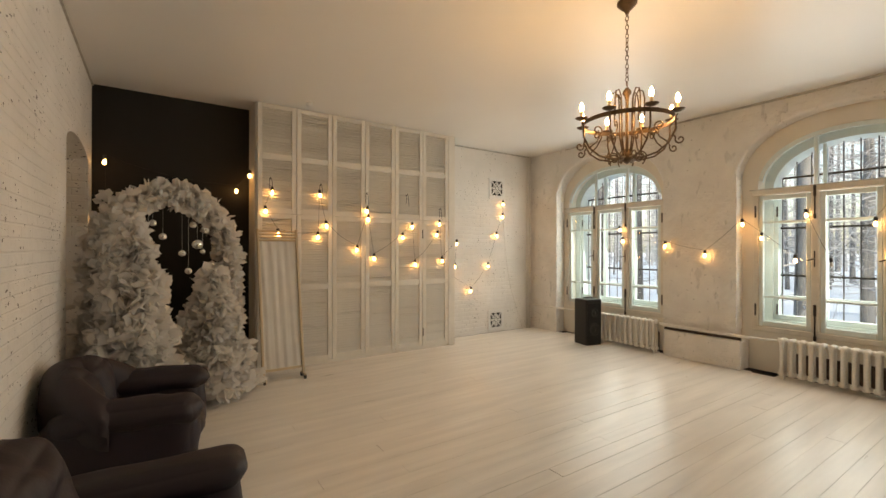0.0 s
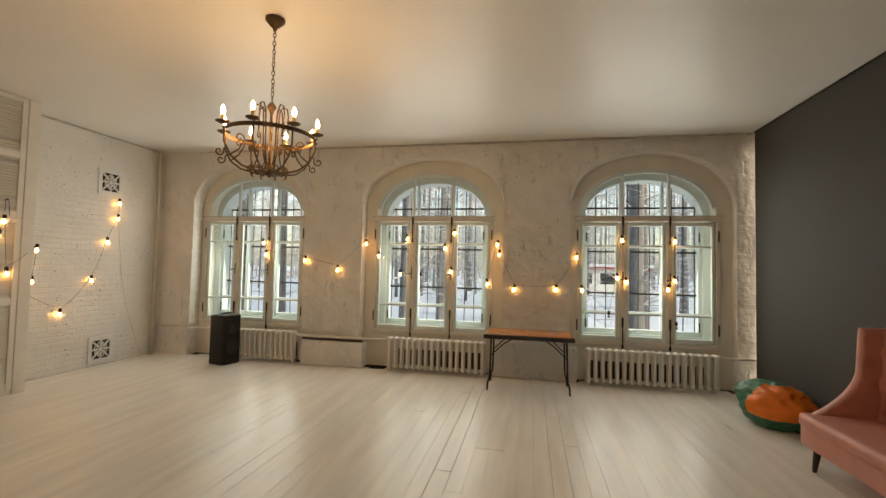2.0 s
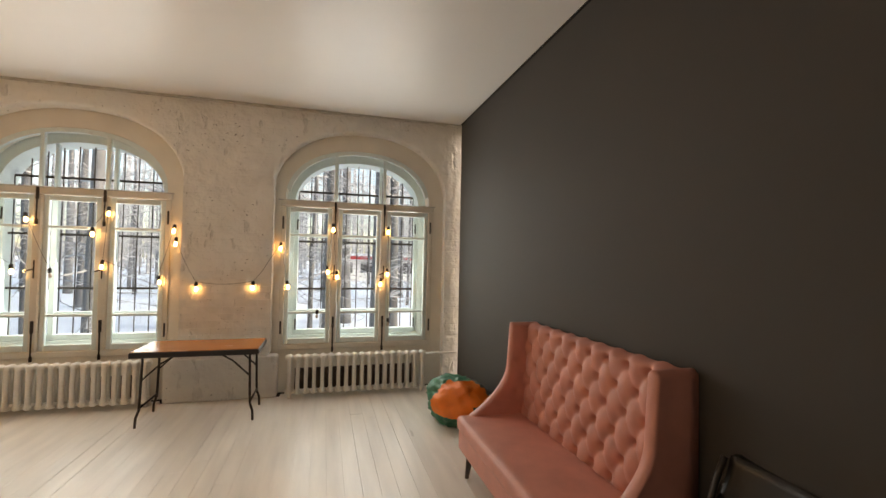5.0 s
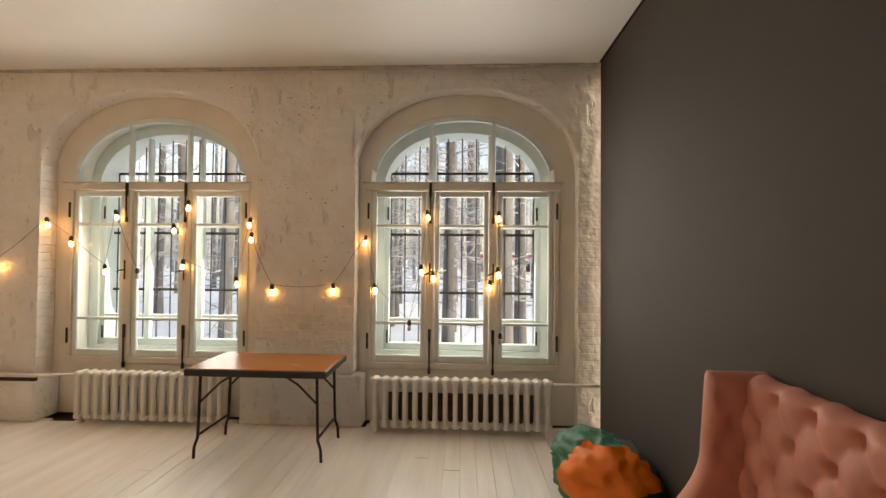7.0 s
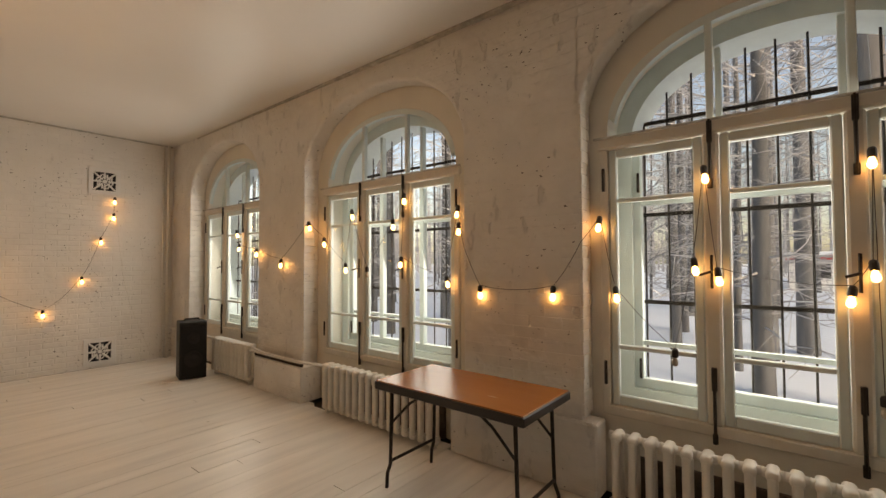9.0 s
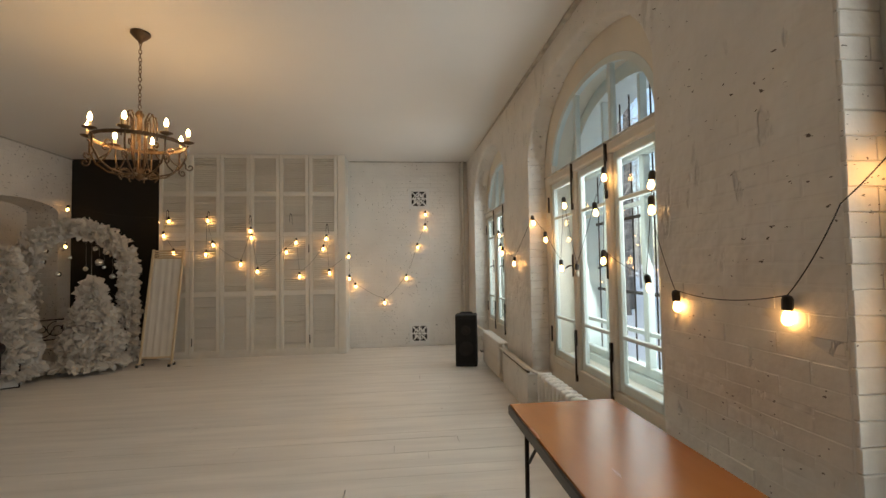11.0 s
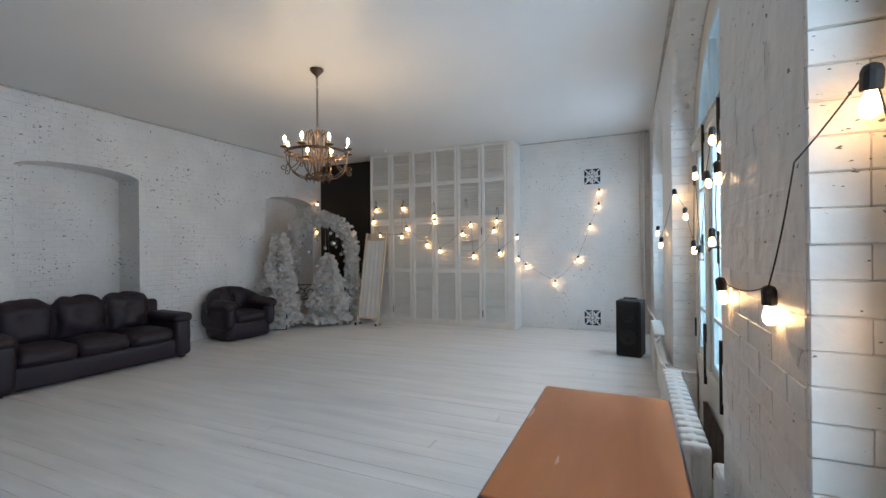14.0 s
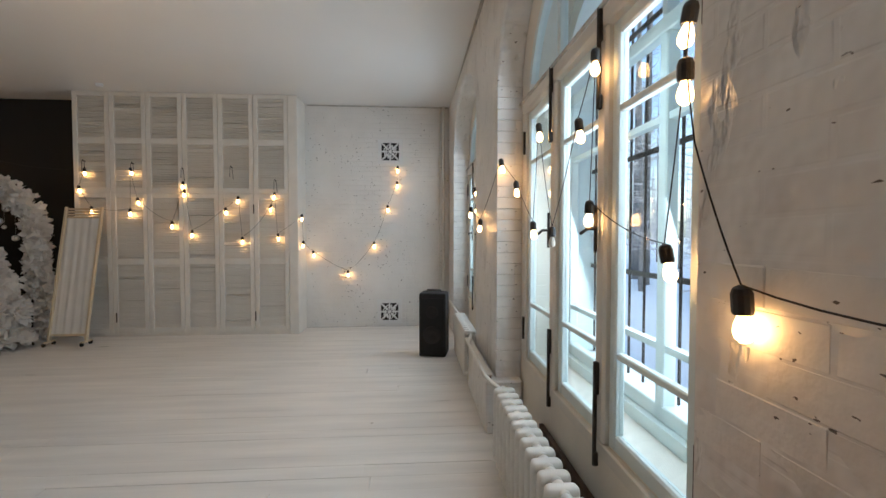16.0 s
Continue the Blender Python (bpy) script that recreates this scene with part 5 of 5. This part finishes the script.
# ---- iron bench behind the small tree, and a white crate ----
be = thing("iron_bench", pose(0.22, 5.55, 0, 0, 0, 36), "black wrought-iron bench with scrolled back under the arch", "bench")
for x in (-0.56, 0.56):
    bm = bmesh.new()
    tube(bm, [(x, -0.2, 0), (x, -0.2, 0.42), (x, -0.17, 0.56), (x, 0.0, 0.6), (x, 0.16, 0.58)], 0.014, 6)
    tube(bm, [(x, 0.2, 0), (x, 0.17, 0.42), (x, 0.22, 0.80)], 0.014, 6)
    part("end_frame", bm, M_IRON, be)
for k in range(6):
    part("seat_slat", boxed(-0.56, 0.56, -0.19 + 0.064 * k, -0.14 + 0.064 * k, 0.415, 0.432, bevel=0.004), M_WHITE, be)
for z in (0.50, 0.80):
    bm = bmesh.new()
    tube(bm, [(-0.56, 0.185 + (z - 0.5) * 0.12, z), (0.56, 0.185 + (z - 0.5) * 0.12, z)], 0.011, 6)
    part("back_rail", bm, M_IRON, be)
for k in range(6):
    bm = bmesh.new()
    x = -0.45 + 0.18 * k
    pts = [(p[0], 0.20, p[2]) for p in spiral((x, 0.65), 0.13, 1.3, radians(90 * k), 16, 1 if k % 2 else -1)]
    tube(bm, pts, 0.008, 5)
    part("scroll", bm, M_IRON, be)
ct = thing("crate", pose(-0.20, 4.66, 0, 0, 0, 30), "low white painted crate with dark edges", "crate")
part("body", boxed(-0.24, 0.24, -0.14, 0.14, 0.012, 0.30, bevel=0.006), M_WHITE, ct)
for x in (-0.245, 0.245):
    part("edge_strip", boxed(x - 0.008, x + 0.008, -0.15, -0.135, 0.0, 0.31), M_IRON, ct)
part("bottom_strip", boxed(-0.237, 0.237, -0.15, -0.142, 0.0, 0.014), M_IRON, ct)
part("divider", boxed(0.03, 0.042, -0.147, -0.141, 0.02, 0.29), M_FRAME, ct)

sd = thing("smoke_detector", pose(1.64, 5.85, ZC - 0.05), "small white round smoke detector on the ceiling", "detector")
bm = bmesh.new()
lathe(bm, [(0, 0), (0.03, 0.002), (0.042, 0.015), (0.045, 0.048), (0, 0.049)], 14)
part("body", bm, M_WHITE, sd, smooth=True)

# ---- floor planks ----
rnd = random.Random(4)
shared = {}
y = Y0
while y < Y1 - 0.01:
    w = rnd.choice((0.128, 0.135, 0.142))
    w = min(w, Y1 - y)
    gap = rnd.choice((0.0003, 0.0003, 0.0005, 0.0005, 0.0008, 0.003, 0.005))
    in_niche = any(a + 0.13 < y + w / 2 < b - 0.13 for _, a, b in WINDOWS)
    xe = (6.54 if 2.25 < y < 2.7 or 6.2 < y else 6.70) if in_niche else 6.60
    xs = XL - (0.5 if (0.97 < y + w / 2 < 2.39 or 4.9 < y + w / 2 < 6.3) else 0.0)
    cuts = sorted(rnd.uniform(0.8, 6.0) for _ in range(rnd.choice((1, 1, 2))))
    cuts = [xs] + [c for i, c in enumerate(cuts) if i == 0 or c - cuts[i - 1] > 0.7] + [xe]
    for a, b in zip(cuts, cuts[1:]):
        ln = round(b - a - 0.002, 2)
        key = (ln, round(w - gap, 4))
        drop = rnd.uniform(-0.001, 0.001)
        m = pose(a + ln / 2, y + w / 2, drop, rnd.uniform(-0.15, 0.15), 0, 0)
        if key in shared:
            again(shared[key], "plank", floor, m)
        else:
            p = part("plank", boxed(-ln / 2, ln / 2, -(w - gap) / 2, (w - gap) / 2, -0.058, 0.0, bevel=0.0007), M_PLANK, floor)
            p.matrix_basis = m
            shared[key] = p
    y += w

# ---- painted bricks: window jambs and the lower pier ----
EAST = bpy.data.objects["wall_east"]


def brick_mesh(sx, sy, sz):
    bm = bmesh.new()
    box(bm, -sx / 2, sx / 2, -sy / 2, sy / 2, -sz / 2, sz / 2, 0.004, 1)
    for v in bm.verts:
        v.co += Vector((noise.noise(v.co * 31), noise.noise(v.co * 37), noise.noise(v.co * 41))) * 0.0025
    return bm


proto = None
rnd = random.Random(12)
for yj, sg in ((2.80, -1), (-0.47, -1), (5.95, -1)):
    x0 = XR + lean_x(yj)
    d = XM - x0
    structure("trim_joint", boxed(x0 + 0.004, XM - 0.002, yj - 0.007, yj - 0.001, 0.53, 2.62), M_JOINT, "sooty mortar showing between the jamb bricks", "trim")
    z = 0.53
    k = 0
    while z < 2.62:
        full = rnd.random() < 0.6
        for a, b in (((0.0, d),) if full else ((0.0, d * 0.725), (d * 0.725, d))):
            m = pose(x0 + (a + b) / 2 + 0.001, yj + sg * 0.004 + rnd.uniform(-0.003, 0.002), z + 0.041, rnd.uniform(-1.2, 1.2), rnd.uniform(-0.9, 0.9), rnd.uniform(-1.0, 1.0)) @ Matrix.Diagonal((max(0.03, (b - a)) / 0.2, 1, rnd.uniform(1.0, 1.045), 1))
            if proto is None:
                proto = part("brick", brick_mesh(0.2, 0.024, 0.0805), M_BRICK, EAST)
                proto.matrix_basis = m
            else:
                again(proto, "brick", EAST, m)
        z += 0.083
        k += 1
proto2 = None
z, k = 0.53, 0
while z < 1.42:
    y = -0.47 + 0.004 - (0.13 if k % 2 else 0)
    while y < 0.51:
        a, b = max(y, -0.465), min(y + 0.255, 0.505)
        if b - a > 0.06:
            m = pose(XR + lean_x((a + b) / 2) + 0.0105 + rnd.uniform(-0.001, 0.0015), (a + b) / 2, z + 0.034, 0, rnd.uniform(-1.6, 1.6), rnd.uniform(-0.5, 0.5) + 0.64) @ Matrix.Diagonal((1, (b - a + 0.001) / 0.25, 1, 1))
            if proto2 is None:
                proto2 = part("brick", brick_mesh(0.024, 0.25, 0.0835), M_BRICK, EAST)
                proto2.matrix_basis = m
            else:
                again(proto2, "brick", EAST, m)
        y += 0.262
    z += 0.083
    k += 1
